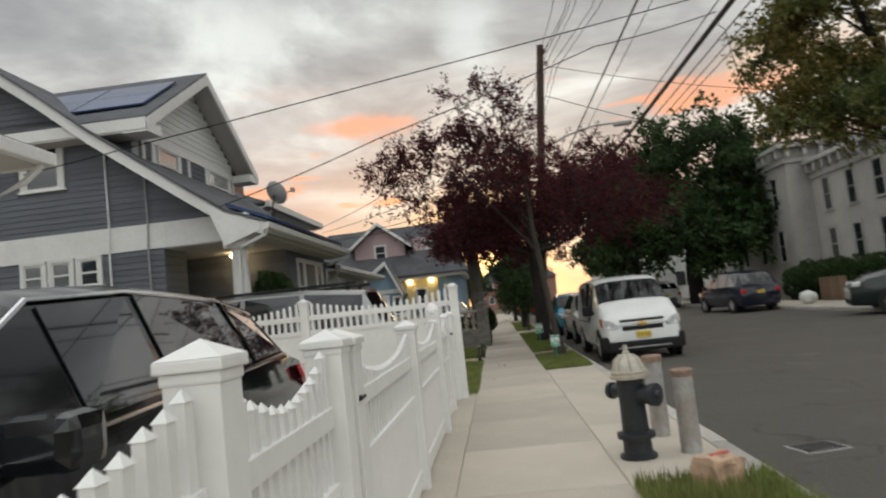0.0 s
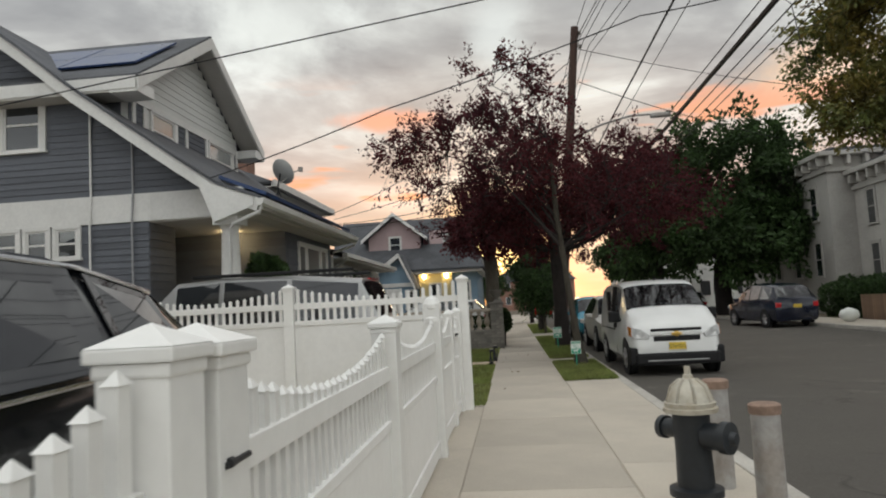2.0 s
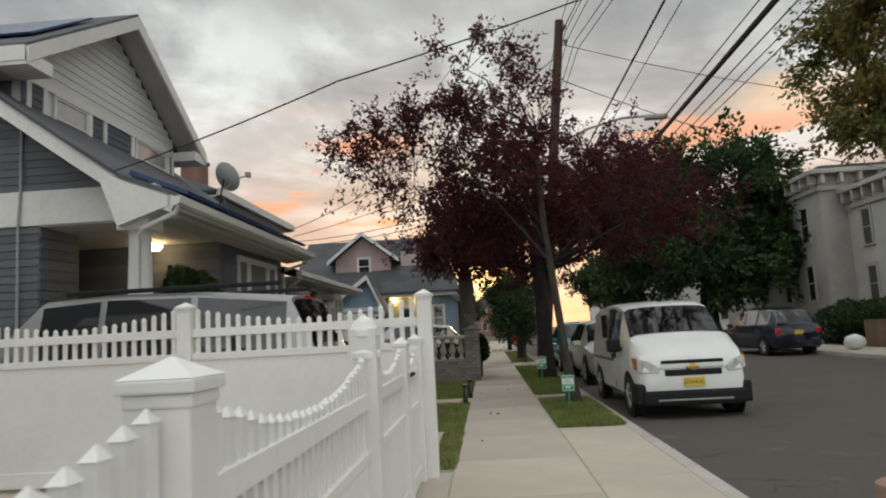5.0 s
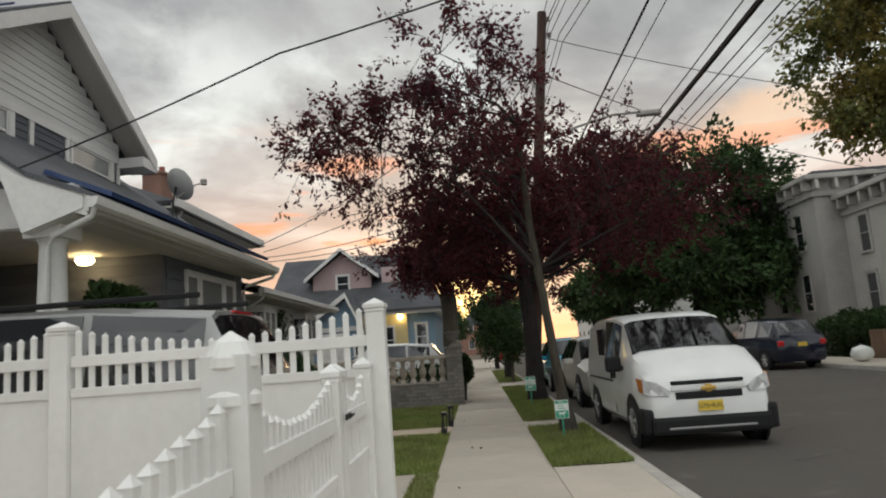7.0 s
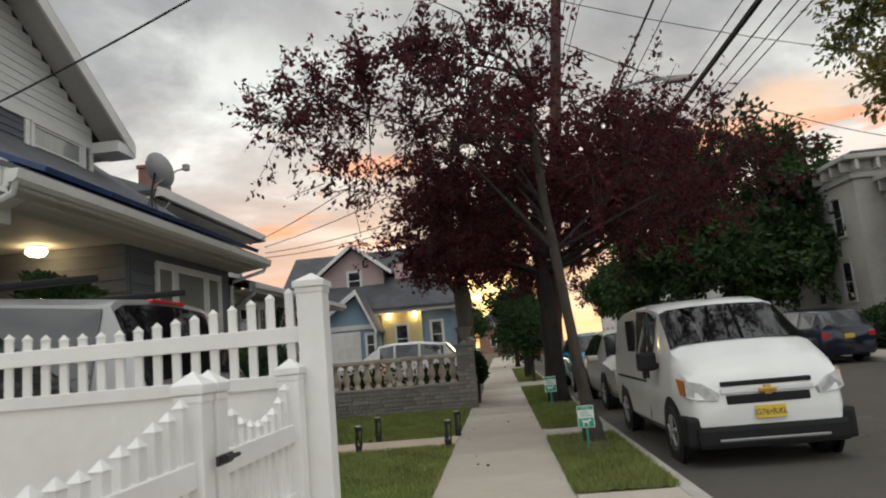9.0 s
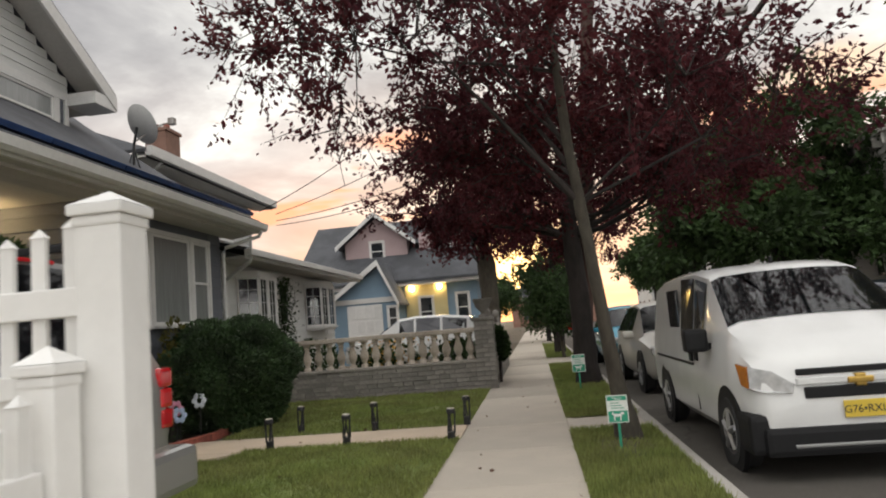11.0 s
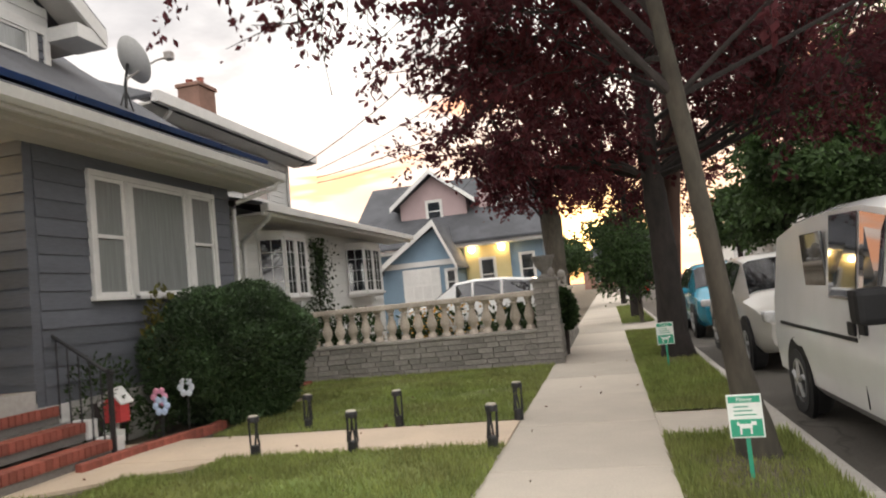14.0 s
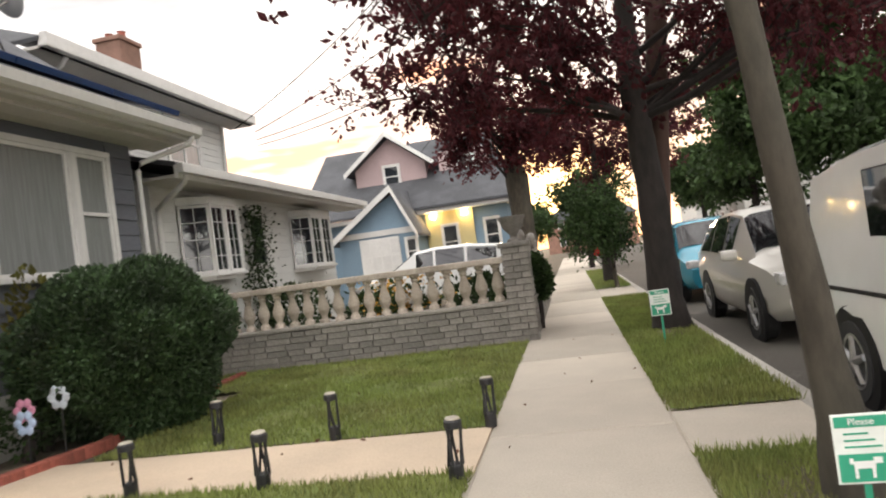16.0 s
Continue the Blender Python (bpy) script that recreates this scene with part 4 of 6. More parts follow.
blue_house()
for (x0, z0, w, h, yy, lab) in ((-4.3, 1.3, 0.55, 1.25, 37.88, "white sash window on the yellow-lit porch wall"), (-2.7, 1.4, 0.5, 1.2, 37.98, "white sash window on the blue wall"), (-6.6, 4.45, 0.6, 0.85, 39.18, "white window in the pink dormer"), (-3.6, 4.4, 0.6, 0.9, 39.48, "white window in the pink rear dormer"), (-5.3, 1.3, 0.35, 0.9, 35.98, "small dark window beside the garage door")):
    k += 1
    window("window_" + str(k), lab, pose(x0, yy, z0), w, h, 1, 0.07)
for xx in (-4.6, -3.4):
    pl = thing("porch_lamp", "small glowing porch light under the blue house eave", "lamp", pose(xx, 37.8, 2.95), "lights of the blue house")
    part("lamp_bowl", lathe(bmesh.new(), [(0.03, -0.1), (0.1, -0.05), (0.11, 0.08)], 12), WARM, pl, smooth=60)


def stone_wall():
    """Low stone wall with a balustrade and a pier, along the yard and turning along the pavement."""
    wall = thing("balustrade_wall", "grey stone garden wall with cast stone balusters", "garden wall", pose(0, 0, 0))
    core = part("wall_core", boxed(-5.5, -0.6, 21.94, 22.2, -0.03, 0.52), MORTAR, wall)
    side = part("wall_core", boxed(-0.62, -0.36, 22.2, 28.5, -0.03, 0.52), MORTAR, wall)
    rr = random.Random(11)
    for row in range(6):
        z = 0.0 + row * 0.087
        x = -5.5 + (0.12 if row % 2 else 0)
        while x < -0.66:
            ln = rr.choice((0.2, 0.26, 0.32, 0.38))
            ln = min(ln, -0.62 - x)
            piece("stone", ("st", round(ln, 2)), (lambda l: lambda: boxed(0, l - 0.012, -0.04, 0, 0, 0.076, bevel=0.006))(round(ln, 2)), STONE_GREY, core, (x, 21.945 - rr.uniform(0, 0.014), z))
            x += ln
        y = 22.3
        while y < 28.4:
            ln = rr.choice((0.26, 0.32, 0.38))
            piece("stone", ("sy", ln), (lambda l: lambda: boxed(0, 0.04, 0, l - 0.012, 0, 0.076, bevel=0.006))(ln), STONE_GREY, side, (-0.37 + rr.uniform(0, 0.012), y, z))
            y += ln
    part("wall_coping", boxed(-5.5, -0.62, 21.88, 22.24, 0.52, 0.575, bevel=0.015), STONE_GREY, wall)
    part("wall_coping", boxed(-0.66, -0.3, 22.3, 28.5, 0.52, 0.575, bevel=0.015), STONE_GREY, wall)
    part("top_rail", boxed(-5.5, -0.62, 21.93, 22.19, 1.10, 1.19, bevel=0.02), BALUSTER, wall)
    part("top_rail", boxed(-0.6, -0.36, 22.3, 28.5, 1.10, 1.19, bevel=0.02), BALUSTER, wall)
    prof = [(0.075, 0), (0.075, 0.05), (0.05, 0.07), (0.045, 0.1), (0.085, 0.19), (0.088, 0.24), (0.05, 0.37), (0.042, 0.41), (0.06, 0.45), (0.04, 0.47), (0.07, 0.49), (0.07, 0.525)]
    for i in range(20):
        piece("baluster", "baluster", lambda: lathe(bmesh.new(), prof, 10), BALUSTER, wall, (-5.25 + i * 0.235, 22.06, 0.575))
    for i in range(24):
        piece("baluster", "baluster", None, BALUSTER, wall, (-0.48, 22.55 + i * 0.245, 0.575))
    pier = part("pier_core", boxed(-0.65, -0.32, 21.92, 22.26, -0.03, 1.30), MORTAR, wall)
    for row in range(15):
        z = row * 0.087
        off = 0.0 if row % 2 else 0.1
        for a, b in ((-0.67, -0.52 + off - 0.006), (-0.52 + off + 0.006, -0.30)):
            piece("stone", ("ps", round(b - a, 3)), (lambda l: lambda: boxed(0, l, -0.035, 0, 0, 0.077, bevel=0.006))(b - a), STONE_GREY, pier, (a, 21.93 - rr.uniform(0, 0.012), z))
        for a, b in ((21.93, 22.08 + off - 0.006), (22.08 + off + 0.006, 22.28)):
            piece("stone", ("pt", round(b - a, 3)), (lambda l: lambda: boxed(0, 0.035, 0, l, 0, 0.077, bevel=0.006))(b - a), STONE_GREY, pier, (-0.335 + rr.uniform(0, 0.012), a, z))
    part("pier_cap", boxed(-0.71, -0.26, 21.86, 22.32, 1.30, 1.37, bevel=0.02), STONE_GREY, wall)
    urn = thing("stone_urn", "weathered stone urn on the wall pier", "urn", pose(-0.48, 22.09, 1.37))
    part("bowl", lathe(bmesh.new(), [(0.1, 0), (0.1, 0.03), (0.05, 0.06), (0.05, 0.1), (0.14, 0.2), (0.17, 0.3), (0.19, 0.33), (0.19, 0.36)], 16), STONE_GREY, urn, smooth=50)
    for i in range(2):
        lion = thing("stone_statue", "small crouching stone statue on the garden wall", "statue", pose(-0.47, 23.2 + 3.2 * i, 1.19))
        bm = bmesh.new()
        box(bm, -0.1, 0.1, -0.22, 0.22, 0, 0.05, bevel=0.01)
        for c, s in (((0, 0.03, 0.17), (0.1, 0.2, 0.12)), ((0, -0.15, 0.27), (0.09, 0.09, 0.11)), ((0.06, -0.14, 0.1), (0.035, 0.04, 0.1)), ((-0.06, -0.14, 0.1), (0.035, 0.04, 0.1))):
            bmesh.ops.create_icosphere(bm, subdivisions=2, radius=1, matrix=Matrix.Translation(c) @ Matrix.Diagonal((*s, 1)))
        part("figure", bm, STONE_GREY, lion, smooth=60)


stone_wall()


def stone_building():
    b = thing("stone_building", "tall pale stucco building with cornices and narrow windows", "building", pose(0, 0, 0))
    for nm, (x0, x1, y0, y1, h) in (("main_block", (15.6, 27, 36.3, 50, 7.6)), ("front_block", (16.8, 27, 26.5, 36.3, 6.6))):
        w = part(nm, boxed(x0, x1, y0, y1, -0.03, h), STUCCO, b)
        part("cornice", boxed(x0 - 0.45, x1 + 0.4, y0 - 0.45, y1 + 0.4, h, h + 0.22, bevel=0.04), STUCCO, w)
        part("frieze", boxed(x0 - 0.12, x1 + 0.1, y0 - 0.12, y1 + 0.1, h - 0.75, h - 0.55, bevel=0.02), STUCCO, w)
        part("parapet_roof", boxed(x0 + 0.3, x1 - 0.3, y0 + 0.3, y1 - 0.3, h + 0.22, h + 0.5), ROOFING, w)
        i = 0.0
        while y0 + i < y1:
            piece("bracket", "bracket", lambda: boxed(0, 0.4, 0, 0.16, -0.45, 0, bevel=0.03), STUCCO, w, (x0 - 0.4, y0 + i, h))
            i += 0.85
        i = 0.0
        while x0 + i < x0 + 6 and nm == "main_block":
            piece("bracket", "bracket_y", lambda: boxed(0, 0.16, 0, 0.4, -0.45, 0, bevel=0.03), STUCCO, w, (x0 + i, y0 - 0.4, h))
            i += 0.85
    part("chimney", boxed(18.3, 19.1, 33, 33.8, 6.6, 9.0, bevel=0.03), BRICK_RED, b, "red brick chimney")
    return b


stone_building()
for yy in (27.6, 29.9, 32.2, 34.5):
    for z0 in (1.6, 4.1):
        k += 1
        window("window_" + str(k), "tall narrow sash window in the stucco building", pose(16.78, yy + 0.7, z0) @ pose(0, 0, 0, 0, 0, -90), 0.7, 1.6, 1, 0.12, material=STUCCO)
for yy in (37.6, 40.2, 43):
    for z0 in (1.8, 4.6):
        k += 1
        window("window_" + str(k), "tall narrow sash window in the stucco building", pose(15.58, yy + 0.7, z0) @ pose(0, 0, 0, 0, 0, -90), 0.7, 1.7, 1, 0.12, material=STUCCO)


def far_house(x, y, w, d, h, m, label, turn):
    ho = thing("far_house", label, "house", pose(x, y, 0, 0, 0, turn))
    part("wall", boxed(-w / 2, w / 2, -d / 2, d / 2, -0.03, h), m, ho)
    r = bmesh.new()
    prism(r, [(-w / 2 - 0.4, -d / 2 - 0.4, h), (w / 2 + 0.4, -d / 2 - 0.4, h), (0, -d / 2 - 0.4, h + w * 0.38)], (0, d + 0.8, 0))
    part("roof", r, ROOFING, ho)
    for i in range(3):
        for z0 in ((1.0, 3.8) if h > 4.5 else (1.0,)):
            xx = -w / 2 + w * (i + 0.5) / 3
            wn = part("window", boxed(xx - 0.5, xx + 0.5, -d / 2 - 0.04, -d / 2, z0, z0 + 1.4), TRIM, ho)
            part("pane", boxed(xx - 0.4, xx + 0.4, -d / 2 - 0.06, -d / 2 - 0.04, z0 + 0.1, z0 + 1.3), WINDOW, wn)
            yy = -d / 2 + d * (i + 0.5) / 3
            for s in (-1, 1):
                wn = part("window", boxed(min(s * w / 2, s * (w / 2 + 0.04)), max(s * w / 2, s * (w / 2 + 0.04)), yy - 0.5, yy + 0.5, z0, z0 + 1.4), TRIM, ho)
                part("pane", boxed(min(s * (w / 2 + 0.04), s * (w / 2 + 0.06)), max(s * (w / 2 + 0.04), s * (w / 2 + 0.06)), yy - 0.4, yy + 0.4, z0 + 0.1, z0 + 1.3), WINDOW, wn)
    return ho


far_house(-7.5, 58, 8, 10, 4.8, SIDING_WHITE, "white gabled house farther down the street", 0)
far_house(-8.5, 72, 8, 10, 5.0, BRICK_BROWN, "brown brick gabled house farther down the street", 0)
far_house(4, 128, 14, 9, 5.0, BRICK_BROWN, "brown brick house closing the end of the street", 0)
far_house(-14, 124, 12, 9, 4.0, STUCCO, "pale house at the end of the street", 0)
far_house(19, 66, 9, 11, 5.2, SIDING_WHITE, "white house across the road", 0)
far_house(19.5, 82, 9, 11, 5.0, STUCCO, "pale house across the road", 0)
far_house(19, 98, 9, 11, 4.8, SIDING_WHITE, "white house far across the road", 0)


def neighbour_house():
    ho = thing("neighbour_house", "white neighbouring house with a shingled eave and gutter", "house", pose(0, 0, 0))
    part("wall", boxed(-13, -5.75, -4, 7.15, -0.03, 3.5), SIDING_WHITE, ho)
    r = bmesh.new()
    prism(r, [(-5.05, -4.5, 3.62), (-5.05, 7.62, 3.62), (-9, 6.2, 5.6), (-9, -4.5, 5.6)], (0, 0, 0.07))
    part("roof", r, ROOFING, ho)
    r = bmesh.new()
    prism(r, [(-5.05, 7.62, 3.62), (-13, 7.62, 3.62), (-9, 6.2, 5.6)], (0, 0, 0.07))
    part("roof", r, ROOFING, ho)
    part("soffit", boxed(-13, -5.1, -4.5, 7.55, 3.5, 3.56), SOFFIT, ho)
    part("gutter", boxed(-5.1, -4.97, -4.5, 7.66, 3.5, 3.66, bevel=0.02), TRIM, ho)
    part("gutter", boxed(-13, -5.1, 7.55, 7.68, 3.5, 3.66, bevel=0.02), TRIM, ho)
    part("downpipe", tube(bmesh.new(), [(-5.05, 7.5, 3.5), (-5.2, 7.4, 3.3), (-5.68, 7.2, 3.0), (-5.7, 7.2, 0)], 0.04, 8), TRIM, ho)


neighbour_house()


# ---- vehicles ----
def car(name, label, m, paint_mat, st, wheel_r, axles, width, glass_sides, shield, back, rims=ALLOY, lower=None, tail=None, head=None, rail=False, mirror=None):
    """A vehicle, nose to local +x. st: stations from tail to nose: x, floor, belt height, half width, top, half width of the top."""
    c = thing(name, label, "car", m)
    bm = bmesh.new()
    rings = []
    for x, zb, belt, w, top, wt in st:
        half = [(0.0, zb), (0.86 * w, zb), (0.97 * w, zb + 0.10), (1.0 * w, zb + 0.55 * (belt - zb)), (0.965 * w, belt), (wt, top - 0.05), (wt * 0.86, top - 0.008), (wt * 0.45, top + 0.012), (0.0, top + 0.018)]
        ring = [(x, -a, b) for a, b in half] + [(x, a, b) for a, b in half[-2:0:-1]]
        rings.append(ring)
    vs = [[bm.verts.new(p) for p in r] for r in rings]
    n = len(vs[0])
    for a, b in zip(vs, vs[1:]):
        for i in range(n):
            bm.faces.new((a[i], b[i], b[(i + 1) % n], a[(i + 1) % n]))
    bm.faces.new(vs[0])
    bm.faces.new(vs[-1][::-1])
    body = part("body", bm, paint_mat, c, smooth=38)

    def patch(nm, mtl, quad, inset, lift, nx=1, label=""):
        """A thin pane laid over four corners, drawn in a little and lifted off the body."""
        q = [Vector(p) for p in quad]
        mid = sum(q, Vector()) / 4
        nrm = (q[1] - q[0]).cross(q[3] - q[0]).normalized()
        if nrm.dot(mid - Vector((mid.x * 0.6, 0, 0.7))) < 0:
            nrm.negate()
        q = [p + (mid - p).normalized() * inset + nrm * lift for p in q]
        b = bmesh.new()
        prism(b, q, nrm * 0.006)
        return part(nm, b, mtl, c, label)
    for i in glass_sides:
        for s in (4, n - 5):
            a, b = rings[i], rings[i + 1]
            patch("side_window", CARGLASS, (a[s], b[s], b[s + 1], a[s + 1]), 0.05, 0.006)
    for nm, i in (("windshield", shield), ("rear_window", back)):
        if i is None:
            continue
        a, b = rings[i], rings[i + 1]
        bmq = bmesh.new()
        cols = [5, 6, 7, 8, 9, 10, 11]
        up = Vector((b[8][2] - a[8][2], 0, a[8][0] - b[8][0]))
        up = up.normalized() if up.z > 0 else -up.normalized()
        f0, f1 = 0.07, 0.93
        lo = [bmq.verts.new(Vector(a[k]).lerp(Vector(b[k]), f0) * 1.0 + up * 0.008) for k in cols]
        hi = [bmq.verts.new(Vector(a[k]).lerp(Vector(b[k]), f1) * 1.0 + up * 0.008) for k in cols]
        for u in range(len(cols) - 1):
            bmq.faces.new((lo[u], lo[u + 1], hi[u + 1], hi[u]))
        bmesh.ops.solidify(bmq, geom=bmq.faces[:], thickness=0.004)
        part(nm, bmq, CARGLASS, c, smooth=60)
    zb = st[len(st) // 2][1]
    for ax in axles:
        for s in (-1, 1):
            arch = bmesh.new()
            lathe(arch, [(wheel_r + 0.075, -0.02), (wheel_r + 0.075, 0.02)], 28, (ax, s * (width - 0.008), wheel_r + 0.01), "y")
            part("wheel_arch", arch, BLACK_TRIM, c)
            wh = part("wheel", lathe(bmesh.new(), [(wheel_r * 0.62, -0.10), (wheel_r * 0.9, -0.105), (wheel_r, -0.07), (wheel_r, 0.07), (wheel_r * 0.9, 0.105), (wheel_r * 0.62, 0.1)], 28, (ax, s * (width - 0.085), wheel_r), "y"), RUBBER, c, smooth=40)
            rim = bmesh.new()
            y1 = s * (width + 0.018)
            lathe(rim, [(wheel_r * 0.64, y1 - s * 0.03), (wheel_r * 0.64, y1), (wheel_r * 0.56, y1), (wheel_r * 0.54, y1 - s * 0.025)], 28, (ax, 0, wheel_r), "y")
            for kk in range(5):
                a = kk * 2 * math.pi / 5 + 0.3
                p = Vector((ax, y1 - s * 0.006, wheel_r))
                tube(rim, [p, p + Vector((math.cos(a), 0, math.sin(a))) * wheel_r * 0.58], [0.035, 0.028], 6)
            lathe(rim, [(0.06, y1 - s * 0.02), (0.06, y1 + s * 0.004), (0.03, y1 + s * 0.008)], 14, (ax, 0, wheel_r), "y")
            part("rim", rim, rims, wh, smooth=40)
    return c, body, rings, patch


def trims(c, items):
    for nm, b, mtl, bev, lab in items:
        part(nm, boxed(*b, bevel=bev), mtl, c, lab)


def text(parent, body, size, m, mtl, name="lettering"):
    cu = bpy.data.curves.new(name, "FONT")
    cu.body, cu.size, cu.align_x, cu.align_y, cu.extrude = body, size, "CENTER", "CENTER", 0.0008
    cu.materials.append(mtl)
    ob = new(name, cu)
    ob.parent = parent
    ob.matrix_basis = m
    return ob


WHITE_CAR = paint("white_car_paint", (0.72, 0.72, 0.71))
BLACK_CAR = paint("black_car_paint", (0.007, 0.008, 0.010), 0.0, 0.12)
NAVY_CAR = paint("dark_blue_car_paint", (0.012, 0.015, 0.03))
SILVER_CAR = paint("silver_car_paint", (0.32, 0.32, 0.315), 0.6, 0.35)
PEARL_CAR = paint("pearl_car_paint", (0.52, 0.50, 0.46), 0.3, 0.35)
TEAL_CAR = paint("teal_car_paint", (0.015, 0.22, 0.32), 0.3)
RED_CAR = paint("red_car_paint", (0.40, 0.012, 0.012))
GREEN_CAR = paint("dark_green_car_paint", (0.012, 0.022, 0.02))
YELLOW_PLATE = mat("yellow_plate", (0.68, 0.48, 0.06), 0.4, vary=0.05, bump=0)
INK = mat("dark_ink", (0.03, 0.03, 0.03), 0.6, vary=0.02, bump=0)
WHITE_INK = mat("white_ink", (0.75, 0.75, 0.73), 0.6, vary=0.02, bump=0)

# white cargo van, parked nose towards the walker
V = [(-2.25, 0.28, 0.95, 0.76, 1.60, 0.64), (-2.22, 0.24, 1.02, 0.83, 1.70, 0.70), (-1.35, 0.22, 1.06, 0.845, 1.79, 0.73), (-0.35, 0.22, 1.06, 0.845, 1.81, 0.73), (0.30, 0.22, 1.05, 0.845, 1.79, 0.72), (0.72, 0.22, 1.04, 0.845, 1.72, 0.69), (1.50, 0.22, 1.05, 0.84, 1.22, 0.77), (1.88, 0.22, 1.0, 0.825, 1.12, 0.74), (2.12, 0.24, 0.90, 0.79, 1.00, 0.66), (2.24, 0.25, 0.76, 0.74, 0.87, 0.60), (2.29, 0.26, 0.56, 0.70, 0.64, 0.56)]


def nose(x):
    return x if x < 1.5 else 1.5 + (x - 1.5) * 0.76


V = [(nose(r[0]), *r[1:]) for r in V]
van, vb, vr, vpatch = car("cargo_van", "white cargo van with black bumper parked by the kerb", pose(2.88, 16.25, ROAD_Z, 0, 0, -90) @ Matrix.Diagonal((0.97, 0.965, 0.975, 1)), WHITE_CAR, V, 0.31, (-1.42, 1.42), 0.83, (3, 4), 5, None)
trims(van, [
    ("bumper", (1.865, 2.135, -0.76, 0.76, 0.20, 0.43), BLACK_TRIM, 0.05, "black plastic front bumper"),
    ("bumper_corner", (1.698, 2.085, -0.855, -0.60, 0.21, 0.53), BLACK_TRIM, 0.05, ""),
    ("bumper_corner", (1.698, 2.085, 0.60, 0.855, 0.21, 0.53), BLACK_TRIM, 0.05, ""),
    ("bumper_lip", (2.070, 2.142, -0.55, 0.55, 0.27, 0.30), SILVER_CAR, 0.01, ""),
    ("grille", (1.956, 2.089, -0.46, 0.46, 0.815, 0.865), BLACK_TRIM, 0.012, "black slatted grille"),
    ("grille", (1.986, 2.112, -0.42, 0.42, 0.635, 0.725), BLACK_TRIM, 0.012, "black slatted grille"),
    ("grille_bar", (1.971, 2.108, -0.47, 0.47, 0.74, 0.80), WHITE_CAR, 0.012, ""),
    ("emblem", (2.070, 2.127, -0.095, 0.095, 0.735, 0.785), GOLD, 0.012, "gold bar emblem"),
    ("emblem", (2.070, 2.125, -0.04, 0.04, 0.71, 0.81), GOLD, 0.012, ""),
    ("side_rail", (-1.9, 0.25, 0.815, 0.842, 0.80, 0.83), BLACK_TRIM, 0.005, "dark sliding door rail"),
    ("side_rail", (-1.9, 0.25, -0.842, -0.815, 0.80, 0.83), BLACK_TRIM, 0.005, "dark sliding door rail"),
    ("door_handle", (0.10, 0.24, 0.825, 0.85, 0.84, 0.94), BLACK_TRIM, 0.012, ""),
    ("door_handle", (0.34, 0.46, 0.825, 0.85, 0.86, 0.96), BLACK_TRIM, 0.012, ""),
    ("door_handle", (0.10, 0.24, -0.85, -0.825, 0.84, 0.94), BLACK_TRIM, 0.012, ""),
    ("door_handle", (0.34, 0.46, -0.85, -0.825, 0.86, 0.96), BLACK_TRIM, 0.012, ""),
    ("roof_antenna", (0.45, 0.49, -0.015, 0.015, 1.79, 1.86), BLACK_TRIM, 0.004, ""),
])
for s in (-1, 1):
    part("side_window", boxed(-1.0, -0.42, min(s * 0.775, s * 0.80), max(s * 0.775, s * 0.80), 1.10, 1.62, bevel=0.01), CARGLASS, van)
    mr = part("mirror", boxed(0.86, 1.04, min(s * 0.84, s * 1.06), max(s * 0.84, s * 1.06), 0.98, 1.2, bevel=0.04), BLACK_TRIM, van, "large black door mirror")
    part("mirror_arm", boxed(0.9, 1.0, min(s * 0.76, s * 0.86), max(s * 0.76, s * 0.86), 1.0, 1.06), BLACK_TRIM, mr)
    part("door_seam", boxed(0.28, 0.29, min(s * 0.826, s * 0.833), max(s * 0.826, s * 0.833), 0.35, 1.0), BLACK_TRIM, van)
    hl = bmesh.new()
    prism(hl, [(1.956, s * 0.775, 0.89), (2.062, s * 0.62, 0.85), (2.089, s * 0.48, 0.75), (2.089, s * 0.50, 0.68), (2.059, s * 0.70, 0.69), (1.986, s * 0.785, 0.72)], (0.03, s * 0.02, 0.01))
    h = part("headlight", hl, LAMP_CLEAR, van, "clear wraparound headlight")
    am = bmesh.new()
    prism(am, [(1.804, s * 0.82, 0.92), (1.956, s * 0.785, 0.90), (1.986, s * 0.79, 0.73), (1.880, s * 0.812, 0.75)], (0.02, s * 0.024, 0))
    part("turn_signal", am, LAMP_AMBER, h)
plate = part("licence_plate", boxed(2.122, 2.131, -0.155, 0.155, 0.48, 0.61, bevel=0.004), YELLOW_PLATE, van, "yellow licence plate")
text(plate, "G76\u2022RXL", 0.082, pose(2.133, 0, 0.54, 90, 0, 90), INK)

# big silver SUV on the second driveway, tail towards the street
SV = [(-2.45, 0.42, 1.0, 0.86, 1.06, 0.74), (-2.42, 0.36, 1.12, 0.92, 1.2, 0.78), (-2.14, 0.34, 1.16, 0.93, 1.78, 0.72), (-1.1, 0.34, 1.15, 0.94, 1.88, 0.73), (-0.1, 0.34, 1.14, 0.94, 1.9, 0.73), (0.62, 0.34, 1.12, 0.94, 1.86, 0.71), (1.28, 0.34, 1.10, 0.93, 1.2, 0.78), (2.1, 0.36, 1.02, 0.9, 1.1, 0.74), (2.5, 0.40, 0.8, 0.8, 0.88, 0.6)]
suv, b_, r_, p_ = car("silver_suv", "silver sport utility vehicle on the driveway behind the fence", pose(-4.25, 11.82, 0, 0, 0, 180), SILVER_CAR, SV, 0.38, (-1.45, 1.5), 0.92, (2, 3, 4), 5, 1)
